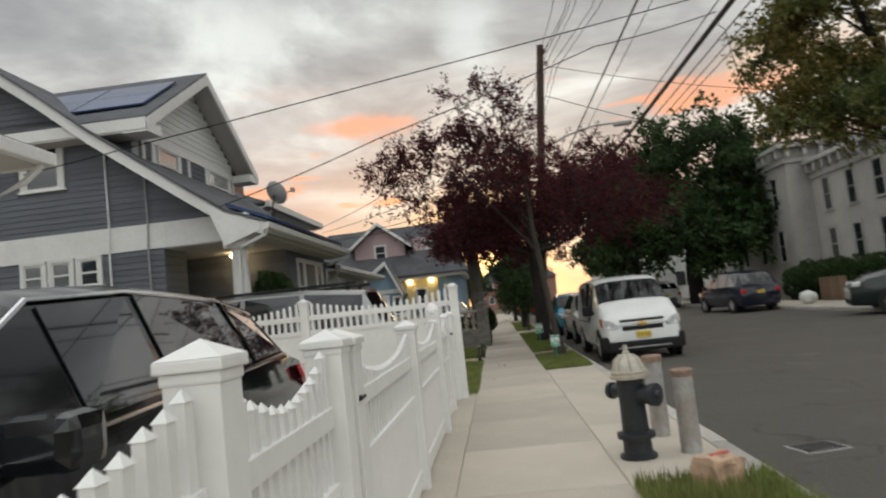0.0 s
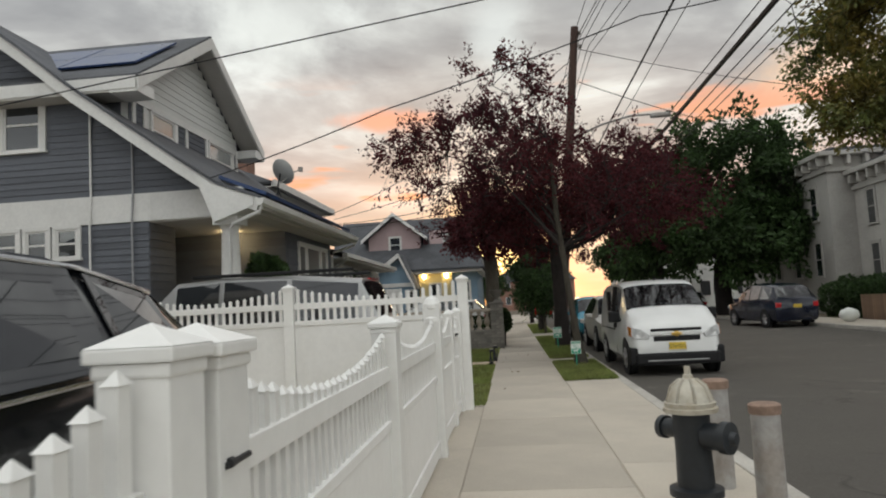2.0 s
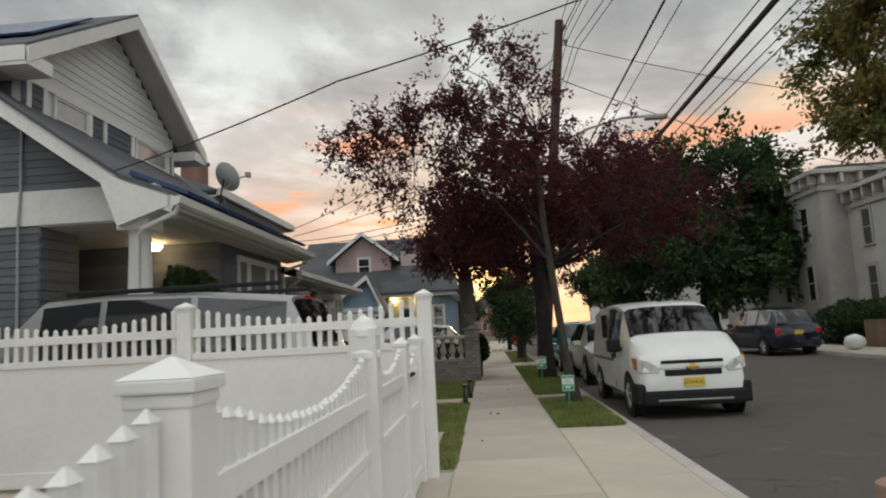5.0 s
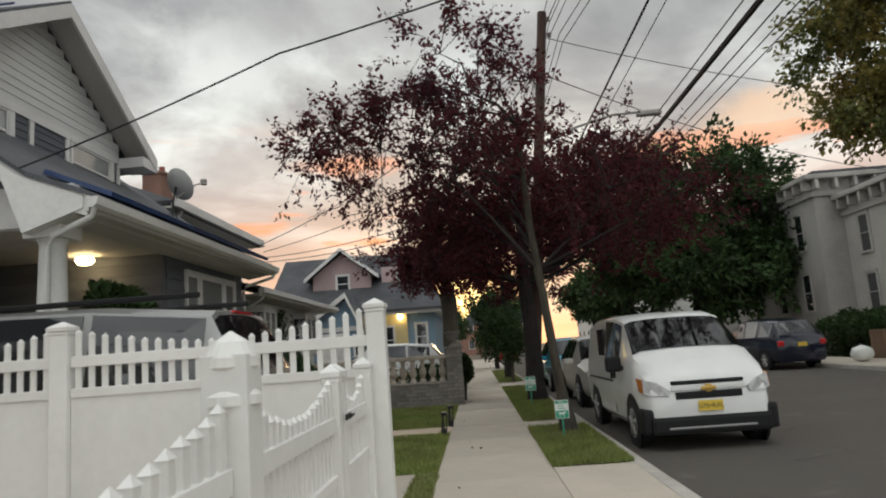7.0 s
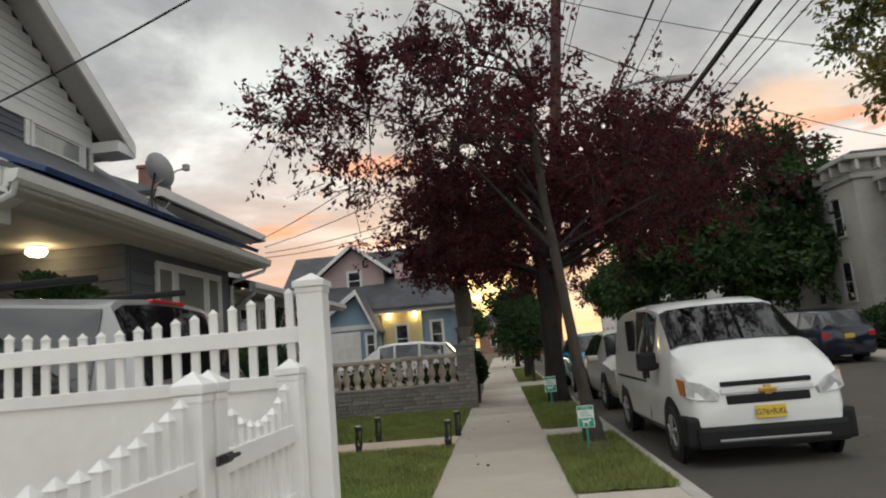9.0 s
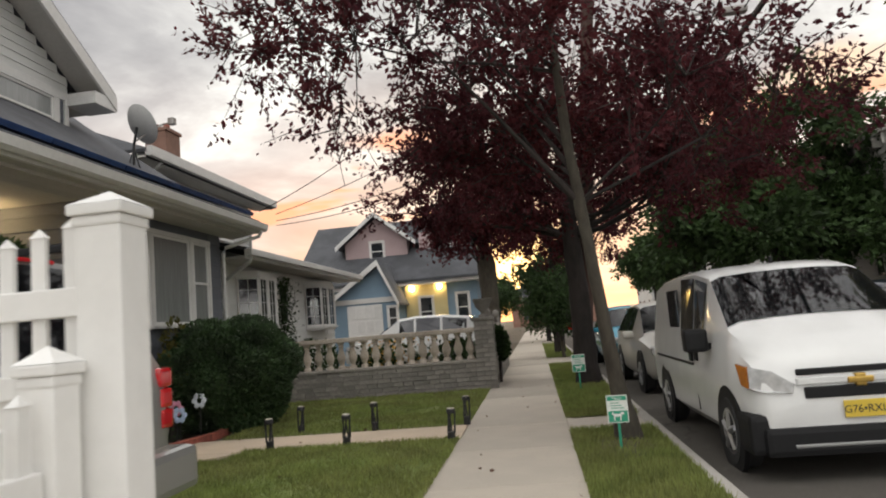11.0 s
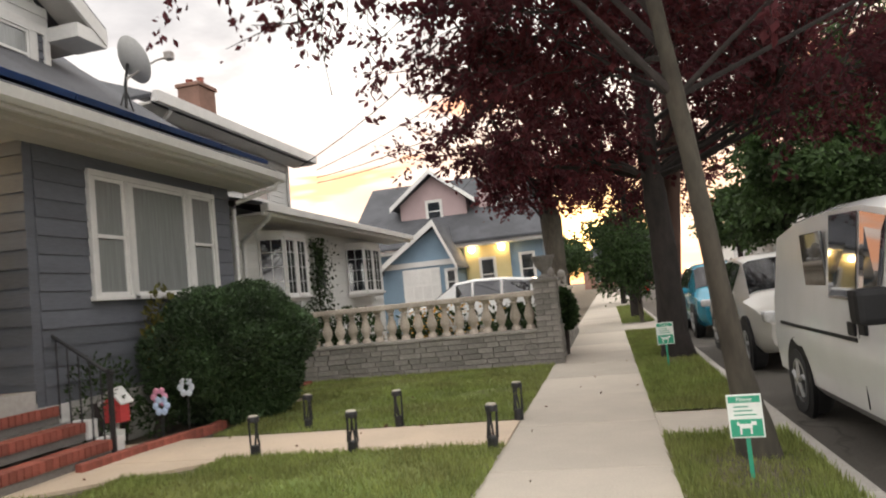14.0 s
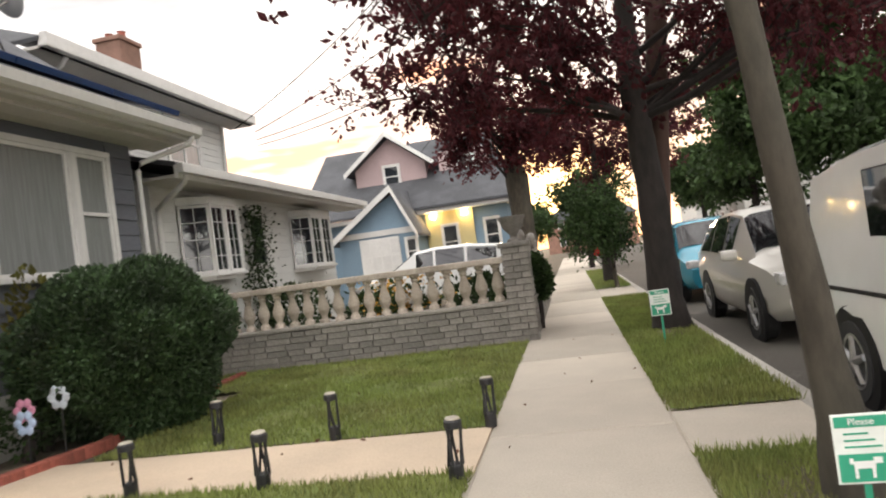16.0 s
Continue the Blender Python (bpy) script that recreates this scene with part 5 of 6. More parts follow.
trims(suv, [("rear_bumper", (-2.62, -2.3, -0.92, 0.92, 0.42, 0.68), SILVER_CAR, 0.05, "grey rear bumper")] + [("roof_rail", (-2.0, 0.4, s * 0.62 - 0.025, s * 0.62 + 0.025, 1.90, 1.95), BLACK_TRIM, 0.015, "black roof rail") for s in (-1, 1)] + [("tail_light", (-2.46, -2.26, s * 0.86 - 0.075, s * 0.86 + 0.075, z0, z0 + 0.125), m_, 0.03, "red tail light lens") for s in (-1, 1) for z0, m_ in ((0.78, LAMP_RED), (0.905, LAMP_RED), (1.03, LAMP_RED))] + [("brake_light", (-2.17, -2.12, -0.25, 0.25, 1.775, 1.80), LAMP_RED, 0.01, "red high brake light"), ("mirror", (0.78, 0.95, 0.92, 1.14, 1.1, 1.3), SILVER_CAR, 0.04, ""), ("mirror", (0.78, 0.95, -1.14, -0.92, 1.1, 1.3), SILVER_CAR, 0.04, "")])
text(suv, "V8 4WD", 0.09, pose(-2.0, 0.946, 0.72, 90, 0, 180), CHROME, "badge")

# black SUV on the first driveway
BV = [(-2.3, 0.36, 0.88, 0.80, 0.97, 0.70), (-2.26, 0.30, 1.08, 0.88, 1.16, 0.76), (-1.78, 0.28, 1.16, 0.92, 1.50, 0.66), (-1.2, 0.28, 1.13, 0.93, 1.585, 0.68), (-0.2, 0.28, 1.09, 0.93, 1.62, 0.69), (0.45, 0.28, 1.06, 0.93, 1.58, 0.68), (1.28, 0.28, 1.02, 0.92, 1.10, 0.78), (2.0, 0.30, 0.93, 0.88, 1.0, 0.72), (2.35, 0.34, 0.68, 0.76, 0.76, 0.56)]
blk, b_, br, bp = car("black_suv", "glossy black sport utility vehicle behind the white fence", pose(-2.33, 2.74, 0, 0, 0, -90), BLACK_CAR, BV, 0.36, (-1.4, 1.42), 0.91, (2, 3, 4), 5, 1)
trims(blk, [("mirror", (0.72, 0.92, s * 1.02 - 0.12, s * 1.02 + 0.12, 1.0, 1.17), BLACK_CAR, 0.05, "black door mirror") for s in (-1, 1)])
for s in (-1, 1):
    tl = bmesh.new()
    prism(tl, [(-1.98, s * 0.905, 1.07), (-2.24, s * 0.865, 1.06), (-2.30, s * 0.70, 1.02), (-2.30, s * 0.70, 0.90), (-2.27, s * 0.865, 0.88), (-2.05, s * 0.915, 0.98)], (-0.02, s * 0.02, 0))
    part("tail_light", tl, LAMP_RED, blk, "red wraparound tail light")
    pts = [Vector(p) for p in (br[2][5], br[3][5], br[4][5], br[5][5], br[6][5])]
    part("window_trim", tube(bmesh.new(), [(p.x, s * (abs(p.y) + 0.012), p.z) for p in pts], 0.012, 6), CHROME, blk, "chrome window trim")
    pts = [Vector(p) for p in (br[2][4], br[3][4], br[4][4], br[5][4], br[6][4])]
    part("window_trim", tube(bmesh.new(), [(p.x, s * (abs(p.y) + 0.008), p.z) for p in pts], 0.01, 6), CHROME, blk)

CV = [(-2.1, 0.3, 0.86, 0.72, 0.92, 0.62), (-2.05, 0.24, 0.94, 0.80, 1.0, 0.68), (-1.7, 0.22, 0.96, 0.83, 1.40, 0.60), (-0.9, 0.22, 0.95, 0.84, 1.5, 0.62), (-0.1, 0.22, 0.93, 0.84, 1.52, 0.62), (0.4, 0.22, 0.91, 0.84, 1.47, 0.61), (1.15, 0.22, 0.88, 0.83, 0.98, 0.70), (1.75, 0.24, 0.80, 0.80, 0.87, 0.64), (2.1, 0.28, 0.62, 0.68, 0.66, 0.5)]


def small_car(name, label, m, pm, lights, scale=1.0):
    st = [(x * scale, a, b * scale, w, t * scale, wt) for x, a, b, w, t, wt in CV]
    c, *_ = car(name, label, m, pm, st, 0.31, (-1.3 * scale, 1.3 * scale), 0.83, (2, 3, 4), 5, 1)
    z = 0.66 * scale
    trims(c, [("headlight", (1.78 * scale, 2.06 * scale, s * 0.62 - 0.11, s * 0.62 + 0.11, z - 0.02, z + 0.12), LAMP_CLEAR, 0.04, "") for s in (-1, 1)] + [("tail_light", (-2.11 * scale, -1.95 * scale, s * 0.68 - 0.1, s * 0.68 + 0.1, z + 0.02, z + 0.2), LAMP_RED, 0.03, "red tail light") for s in (-1, 1)] + [("mirror", (0.72 * scale, 0.86 * scale, s * 0.93 - 0.1, s * 0.93 + 0.1, 0.9 * scale, 1.03 * scale), pm, 0.04, "") for s in (-1, 1)] + [("lower_grille", (2.0 * scale, 2.13 * scale, -0.4, 0.4, 0.34, 0.46), BLACK_TRIM, 0.02, ""), ("licence_plate", (-2.13 * scale, -2.09 * scale, -0.15, 0.15, z, z + 0.13), YELLOW_PLATE, 0.004, "")])
    return c


small_car("parked_car", "pearl grey hatchback parked behind the white van", pose(3.05, 22.1, ROAD_Z, 0, 0, -90), PEARL_CAR, None)
small_car("parked_car", "teal blue compact car parked by the kerb", pose(2.98, 27.3, ROAD_Z, 0, 0, -90), TEAL_CAR, None)
small_car("parked_suv", "dark blue sport utility vehicle parked across the road", pose(10.2, 30.3, ROAD_Z, 0, 0, 90 + 5), NAVY_CAR, None, 1.1)
small_car("parked_suv", "white sport utility vehicle parked far across the road", pose(10.2, 44.5, ROAD_Z, 0, 0, 92), WHITE_CAR, None, 1.1)
small_car("parked_suv", "dark green sport utility vehicle leaving a driveway", pose(12.6, 19.9, ROAD_Z + 0.01, 0, 0, 160), GREEN_CAR, None, 1.25)
small_car("parked_suv", "white sport utility vehicle before the blue house", pose(-3.4, 31.2, 0, 0, 0, 178), WHITE_CAR, None, 1.08)
small_car("parked_car", "red car parked at the far end of the street", pose(2.7, 66, ROAD_Z, 0, 0, 90), RED_CAR, None)

# ---- street furniture ----
HYDRANT_BLACK = mat("black_hydrant_paint", (0.014, 0.017, 0.021), 0.45, vary=0.25, grain=20, bump=0.3)
HYDRANT_SILVER = mat("worn_silver_paint", (0.40, 0.375, 0.32), 0.55, metal=0.2, vary=0.15, grain=18, blot=7, bump=0.3, second=(0.34, 0.27, 0.18))
GALV = mat("weathered_steel", (0.33, 0.32, 0.31), 0.6, metal=0.3, vary=0.15, grain=20, blot=4, bump=0.25, second=(0.24, 0.19, 0.15))
RUST = mat("rusty_cap", (0.30, 0.20, 0.15), 0.8, vary=0.25, grain=20, bump=0.4)


def hydrant():
    h = thing("fire_hydrant", "black fire hydrant with a worn silver bonnet", "hydrant", pose(0.99, 5.68, 0))
    part("barrel", lathe(bmesh.new(), [(0.145, 0), (0.145, 0.03), (0.115, 0.04), (0.11, 0.15), (0.15, 0.16), (0.15, 0.2), (0.105, 0.21), (0.1, 0.4), (0.105, 0.62), (0.13, 0.63)], 24), HYDRANT_BLACK, h, smooth=40)
    bonnet = part("bonnet", lathe(bmesh.new(), [(0.152, 0.63), (0.155, 0.655), (0.14, 0.66), (0.145, 0.685), (0.13, 0.69), (0.122, 0.72), (0.10, 0.775), (0.06, 0.81), (0.035, 0.82)], 24), HYDRANT_SILVER, h, "worn silver ribbed bonnet", 40)
    for i in range(8):
        a = i * math.pi / 4
        part("rib", tube(bmesh.new(), [(0.13 * math.cos(a), 0.13 * math.sin(a), 0.69), (0.1 * math.cos(a), 0.1 * math.sin(a), 0.775), (0.05 * math.cos(a), 0.05 * math.sin(a), 0.815)], 0.01, 5), HYDRANT_SILVER, bonnet)
    part("operating_nut", lathe(bmesh.new(), [(0.032, 0.815), (0.03, 0.84), (0.02, 0.845), (0.018, 0.89)], 5), HYDRANT_SILVER, h)
    noz = part("nozzle", lathe(bmesh.new(), [(0.075, 0), (0.075, 0.1), (0.09, 0.105), (0.09, 0.15), (0.04, 0.155), (0.03, 0.185)], 18), HYDRANT_BLACK, h, smooth=40)
    noz.matrix_basis = pose(0.06, -0.06, 0.5, 90, 0, 45)
    noz = part("nozzle", lathe(bmesh.new(), [(0.055, 0), (0.055, 0.1), (0.068, 0.105), (0.068, 0.14), (0.03, 0.145)], 18), HYDRANT_BLACK, h, smooth=40)
    noz.matrix_basis = pose(-0.05, 0.06, 0.52, 90, 0, 215)


hydrant()
for x, y, z in ((1.34, 6.42, 0.72), (1.41, 5.70, 0.66)):
    b = thing("bollard", "weathered grey steel bollard with a rusty cap", "bollard", pose(x, y, 0), "bollards beside the hydrant")
    part("pipe", lathe(bmesh.new(), [(0.082, -0.02), (0.08, z - 0.06)], 20), GALV, b, smooth=40)
    part("cap", lathe(bmesh.new(), [(0.088, z - 0.06), (0.09, z - 0.01), (0.075, z), (0.0, z + 0.004)], 20), RUST, b, smooth=40)

bag = thing("paper_bag", "crumpled brown paper takeaway bag on the grass", "bag", pose(1.28, 4.55, 0.03, 0, 0, 25))
bm = boxed(-0.15, 0.15, -0.1, 0.1, 0, 0.2)
bmesh.ops.subdivide_edges(bm, edges=bm.edges[:], cuts=5, use_grid_fill=True)
for v in bm.verts:
    v.co += Vector((noise.noise(v.co * 9), noise.noise(v.co * 9 + Vector((5, 0, 0))), noise.noise(v.co * 8 + Vector((0, 7, 0))))) * 0.035 * min(1, v.co.z / 0.05)
    v.co.x *= 1 - 0.25 * (v.co.z / 0.2)
part("bag_body", bm, mat("kraft_paper", (0.48, 0.32, 0.22), 0.85, vary=0.1, grain=20, blot=9, bump=0.3), bag)
part("print", boxed(-0.06, 0.08, -0.012, 0.012, 0.215, 0.222), mat("red_print", (0.5, 0.05, 0.04), 0.8, vary=0.1, bump=0), bag, "faded red printed patch")

cover = thing("street_grate", "small flat iron utility cover in the road", "cover", pose(2.5, 6.0, ROAD_Z, 0, 0, 12))
part("cover_frame", boxed(-0.2, 0.2, -0.16, 0.16, -0.01, 0.006, bevel=0.003), GALV, cover)
for i in range(5):
    part("cover_bar", boxed(-0.17, 0.17, -0.13 + i * 0.058, -0.1 + i * 0.058, 0.006, 0.012), IRON, cover)


def path_lights():
    pts = ((-2.54 * 1.0, 15.72), (-1.66, 15.69), (-0.5, 15.58), (-2.57, 16.83), (-1.58, 16.7), (-0.44, 16.68))
    first = thing("path_light", "small black lattice path light beside the walk", "path light", pose(pts[0][0] * 1.05, pts[0][1] * 1.05 - 0.08, 0.005, 0, 0, 0), "path lights")
    part("post", lathe(bmesh.new(), [(0.045, 0), (0.045, 0.09), (0.04, 0.1)], 12), IRON, first)
    part("head", lathe(bmesh.new(), [(0.045, 0.30), (0.052, 0.305), (0.052, 0.34), (0.04, 0.35)], 12), IRON, first)
    part("lens", lathe(bmesh.new(), [(0.045, 0.35), (0.04, 0.358)], 12), HYDRANT_SILVER, first)
    for i in range(6):
        a = i * math.pi / 3
        b = a + (0.7 if i % 2 else -0.7)
        part("lattice_bar", tube(bmesh.new(), [(0.043 * math.cos(a), 0.043 * math.sin(a), 0.09), (0.04 * math.cos((a + b) / 2), 0.04 * math.sin((a + b) / 2), 0.2), (0.043 * math.cos(b), 0.043 * math.sin(b), 0.31)], 0.009, 5), IRON, first)
    rr = random.Random(2)
    for x, y in pts[1:]:
        copy_thing(first, pose(x * 1.05, y * 1.05 - 0.08, 0.005, rr.uniform(-4, 4), rr.uniform(-5, 2), rr.uniform(0, 360)))


path_lights()
SIGN_WHITE = mat("sign_white", (0.7, 0.72, 0.68), 0.5, vary=0.05, bump=0)
SIGN_GREEN = mat("sign_green", (0.02, 0.30, 0.18), 0.5, vary=0.05, bump=0)


def dog_sign(x, y, s, turn=0):
    t = thing("lawn_sign", "small green and white lawn sign with a dog outline", "sign", pose(x, y, 0, 0, 0, turn), "lawn signs")
    part("stake", boxed(-0.012, 0.012, 0.0, 0.01, -0.02, 0.36 * s, bevel=0.002), SIGN_GREEN, t)
    bd = part("board", boxed(-0.11 * s, 0.11 * s, -0.008, 0.0, 0.31 * s, 0.60 * s, bevel=0.003), SIGN_WHITE, t)
    part("green_field", boxed(-0.1 * s, 0.1 * s, -0.010, -0.008, 0.32 * s, 0.435 * s), SIGN_GREEN, bd)
    part("green_header", boxed(-0.1 * s, 0.1 * s, -0.010, -0.008, 0.545 * s, 0.59 * s), SIGN_GREEN, bd)
    if s > 0.8:
        text(bd, "Please", 0.04 * s, pose(0, -0.0115, 0.567 * s, 90, 0, 0), WHITE_INK)
    for i in range(3):
        part("line_bar", boxed(-0.07 * s, 0.07 * s - 0.02 * i, -0.0095, -0.008, (0.46 + 0.027 * i) * s, (0.468 + 0.027 * i) * s), SIGN_GREEN, bd)
    dog = bmesh.new()
    for a in ((-0.045, 0.035, 0.375, 0.405), (-0.045, -0.033, 0.335, 0.38), (0.02, 0.032, 0.335, 0.38), (0.03, 0.062, 0.395, 0.42), (-0.06, -0.045, 0.395, 0.418)):
        box(dog, a[0] * s, a[1] * s, -0.012, -0.010, a[2] * s, a[3] * s)
    part("dog_outline", dog, WHITE_INK, bd)


dog_sign(1.17, 15.12, 0.85, -3)
dog_sign(1.16, 20.45, 1.0, 4)


def utility_pole():
    p = thing("utility_pole", "brown wooden utility pole leaning over the street", "pole", pose(0, 0, 0))
    part("shaft", tube(bmesh.new(), [(1.36, 22.3, -0.05), (1.81, 21.8, 4.5), (2.3, 21.3, 9.25)], [0.15, 0.135, 0.11], 14), POLEWOOD, p, smooth=60)
    part("lamp_arm", tube(bmesh.new(), [(2.05, 21.6, 6.0), (2.8, 21.2, 6.25), (3.6, 20.8, 6.35), (4.2, 20.6, 6.3)], 0.03, 8), GALV, p, "curved street lamp arm")
    part("lamp_head", boxed(4.1, 4.65, 20.5, 20.7, 6.2, 6.32, bevel=0.04), GALV, p)
    for z in (8.6, 9.0):
        part("insulator", lathe(bmesh.new(), [(0.03, 0), (0.06, 0.03), (0.03, 0.06), (0.06, 0.09), (0.03, 0.12)], 10, (2.42, 21.3, z)), GALV, p)
    return p


utility_pole()


def wire(name, label, pts, r, sag=0.0, n=24):
    """A cable hung through the given points, sagging between each two."""
    out = []
    for a, b in zip(pts, pts[1:]):
        a, b = Vector(a), Vector(b)
        for i in range(n):
            u = i / n
            p = a.lerp(b, u)
            p.z -= 4 * sag * u * (1 - u)
            out.append(p)
    out.append(Vector(pts[-1]))
    w = thing(name, label, "cable", pose(0, 0, 0))
    part("strand", tube(bmesh.new(), out, r, 5), BLACK_TRIM, w)


for x, z, r in ((2.26, 8.95, 0.010), (2.60, 8.9, 0.012), (2.68, 8.8, 0.010), (2.82, 8.6, 0.010), (3.3, 8.5, 0.010), (3.5, 8.3, 0.010)):
    wire("power_line", "thin black overhead power line along the street", [(2.32 + (x - 2.32) * 0.25, 60, z + 0.1), (2.32 + (x - 2.32) * 0.35, 21.3, z + 0.15), (x, 17.4, 8.6), (x * 1.0 + (x - 2.3) * 1.2, -16, 8.6)], r)
for x, z, r, nm in ((4.2, 8.4, 0.028, 0), (4.6, 8.4, 0.012, 0), (4.5, 6.35, 0.012, 0), (4.82, 6.4, 0.055, 1), (5.1, 6.3, 0.014, 0), (5.5, 6.4, 0.012, 0), (5.75, 6.4, 0.012, 0)):
    wire("telephone_cable" if nm else "overhead_cable", "thick black bundled telephone cable over the street" if nm else "black overhead cable along the street", [(x + 0.4, 75, z - 0.1), (x + 0.1, 28, z - 0.1), (x, -18, z + 0.15)], r, 0.06)
wire("service_cable", "black service cable from the street cable to the grey house", [(4.82, 13.15, 6.42), (2.4, 12.85, 5.95), (-1.8, 12.4, 4.6), (-5.3, 13.29, 3.85)], 0.011, 0.04)
wire("service_cable", "black service cable from the neighbouring house across the street", [(24.0, 8.8, 7.86), (-5.4, 7.66, 3.45)], 0.007, 0.06)
wire("service_cable", "black service cable to the pale house", [(2.25, 21.5, 8.4), (-7.3, 28.0, 5.1)], 0.012, 0.5)
for za, zb, sag in ((5.05, 6.3, 0.25), (4.85, 5.2, 0.3), (4.7, 4.9, 0.3)):
    wire("service_cable", "thin black service cable from the pole to the pale house", [(1.85, 21.8, zb), (-6.95, 28.42, za)], 0.011, sag)
wire("service_cable", "black service cable to the blue house", [(2.25, 21.5, 8.2), (-5.0, 39.0, 5.6)], 0.012, 0.6)
wire("service_cable", "black service cable across the road", [(2.3, 21.3, 7.6), (16.8, 30.0, 6.2)], 0.012, 0.5)
wire("service_cable", "black service cable across the road", [(2.3, 21.3, 8.6), (16.8, 26.0, 7.4)], 0.010, 0.4)
wire("loose_cable", "loose cable end hanging from the thick cable", [(4.85, 13.5, 6.4), (5.0, 13.3, 6.1), (5.05, 13.2, 5.4), (5.15, 13.2, 4.9)], 0.008, 0.0)

# ---- satellite dish ----
dish = thing("satellite_dish", "grey satellite dish on the grey house roof", "satellite dish", pose(-6.15, 19.75, 5.25, 0, 0, 0))
bm = bmesh.new()
lathe(bm, [(0.02, 0.0), (0.15, 0.015), (0.27, 0.05), (0.36, 0.1), (0.37, 0.1), (0.28, 0.035), (0.15, -0.005), (0.02, -0.02)], 26)
d = part("reflector", bm, mat("pale_dish_grey", (0.5, 0.5, 0.49), 0.5, vary=0.08, bump=0.1), dish, "pale grey round reflector", 60)
d.matrix_basis = pose(0, 0, 0, -52, 40, 0)
part("mast", tube(bmesh.new(), [(-0.02, 0.0, -0.02), (-0.1, 0.02, -0.35), (-0.12, 0.02, -1.15)], 0.025, 8), IRON, dish)
for s in (-1, 1):
    part("strut", tube(bmesh.new(), [(-0.1, 0.02, -0.4), (-0.1 + 0.1 * s, 0.2 * s, -1.1)], 0.014, 6), IRON, dish)
part("feed_arm", tube(bmesh.new(), [(0.02, -0.1, -0.3), (0.3, 0.25, 0.05), (0.42, 0.38, 0.12)], 0.018, 6), GALV, dish)
part("feed_horn", boxed(0.38, 0.5, 0.32, 0.44, 0.07, 0.2, bevel=0.02), GALV, dish)

# ---- brick steps, rail, edging, ornaments ----
steps = thing("brick_steps", "red brick porch steps with white painted ends", "steps", pose(0, 0.2, 0))
for i in range(4):
    x1 = -4.35 - 0.3 * i
    stp = part("step", boxed(-6.0, x1 - 0.02, 14.85, 16.52, 0.18 * i - (0.03 if i == 0 else 0), 0.18 * (i + 1) - 0.06), MORTAR, steps)
    for j in range(22):
        piece("brick", "step_brick", lambda: boxed(0, 0.2, 0, 0.066, 0, 0.10, bevel=0.005), BRICK_RED, stp, (x1 - 0.2, 14.86 + j * 0.0755, 0.18 * (i + 1) - 0.1))
    part("step_end", boxed(x1 - 0.24, x1 + 0.012, 16.53, 16.66, 0.18 * i, 0.18 * (i + 1) + 0.01, bevel=0.01), TRIM, steps, "white painted step end")
edging = thing("brick_edging", "red brick edging along the flower bed", "edging", pose(0, 0, 0))
for i in range(40):
    u = i / 39
    x = float(np.interp(u, (0, 0.18, 0.4, 0.75, 1), (-4.25, -4.18, -3.98, -4.3, -4.45)))
    y = float(np.interp(u, (0, 0.18, 0.4, 0.75, 1), (16.2, 17.0, 17.9, 19.4, 21.4)))
    piece("brick", "edge_brick", lambda: boxed(-0.05, 0.05, -0.055, 0.055, -0.03, 0.075, bevel=0.012), BRICK_RED, edging, (x, y, 0), radians(-14))
rail = thing("iron_handrail", "black wrought iron handrail beside the brick steps", "handrail", pose(0, 0, 0))
part("top_bar", tube(bmesh.new(), [(-6.2, 16.72, 1.55), (-5.4, 16.72, 1.5), (-4.4, 16.72, 0.85), (-4.3, 16.72, 0.82)], 0.02, 8), IRON, rail)
part("end_post", boxed(-4.37, -4.33, 16.70, 16.74, 0, 0.86), IRON, rail)
for i in range(14):
    x = -4.45 - i * 0.125
    zt = 1.5 if x < -5.4 else 0.85 + (-4.4 - x) * 0.65
    part("baluster", tube(bmesh.new(), [(x, 16.72, max(0.05, zt - 0.8)), (x, 16.72, zt)], 0.009, 6), IRON, rail)
bird = thing("birdhouse", "small red and white birdhouse ornament with a sign", "birdhouse", pose(-4.62, 17.12, 0))
RED_PAINT = mat("red_paint", (0.55, 0.06, 0.06), 0.6, vary=0.1, bump=0.1)
part("stake", boxed(-0.012, 0.012, -0.012, 0.012, 0, 0.3), TRIM, bird)
hb = bmesh.new()
prism(hb, [(-0.1, -0.07, 0.28), (0.1, -0.07, 0.28), (0.1, -0.07, 0.48), (0, -0.07, 0.6), (-0.1, -0.07, 0.48)], (0, 0.14, 0))
hs = part("house", hb, RED_PAINT, bird)
part("hole_ring", lathe(bmesh.new(), [(0.04, -0.075), (0.04, -0.07)], 14, (0, 0, 0.42), "y"), LAMPLIT_AND_YELLOW_PAINT, hs)
part("hole", lathe(bmesh.new(), [(0.025, -0.08), (0.025, -0.07)], 14, (0, 0, 0.42), "y"), BLACK_TRIM, hs)
for s in (-1, 1):
    rf = bmesh.new()
    prism(rf, [(0, -0.1, 0.615), (s * 0.13, -0.1, 0.46), (s * 0.14, -0.1, 0.475), (0, -0.1, 0.64)], (0, 0.2, 0))
    part("roof", rf, TRIM, bird)
part("sign_board", boxed(-0.16, 0.16, -0.11, -0.095, 0.1, 0.22, bevel=0.004), SIGN_WHITE, bird)
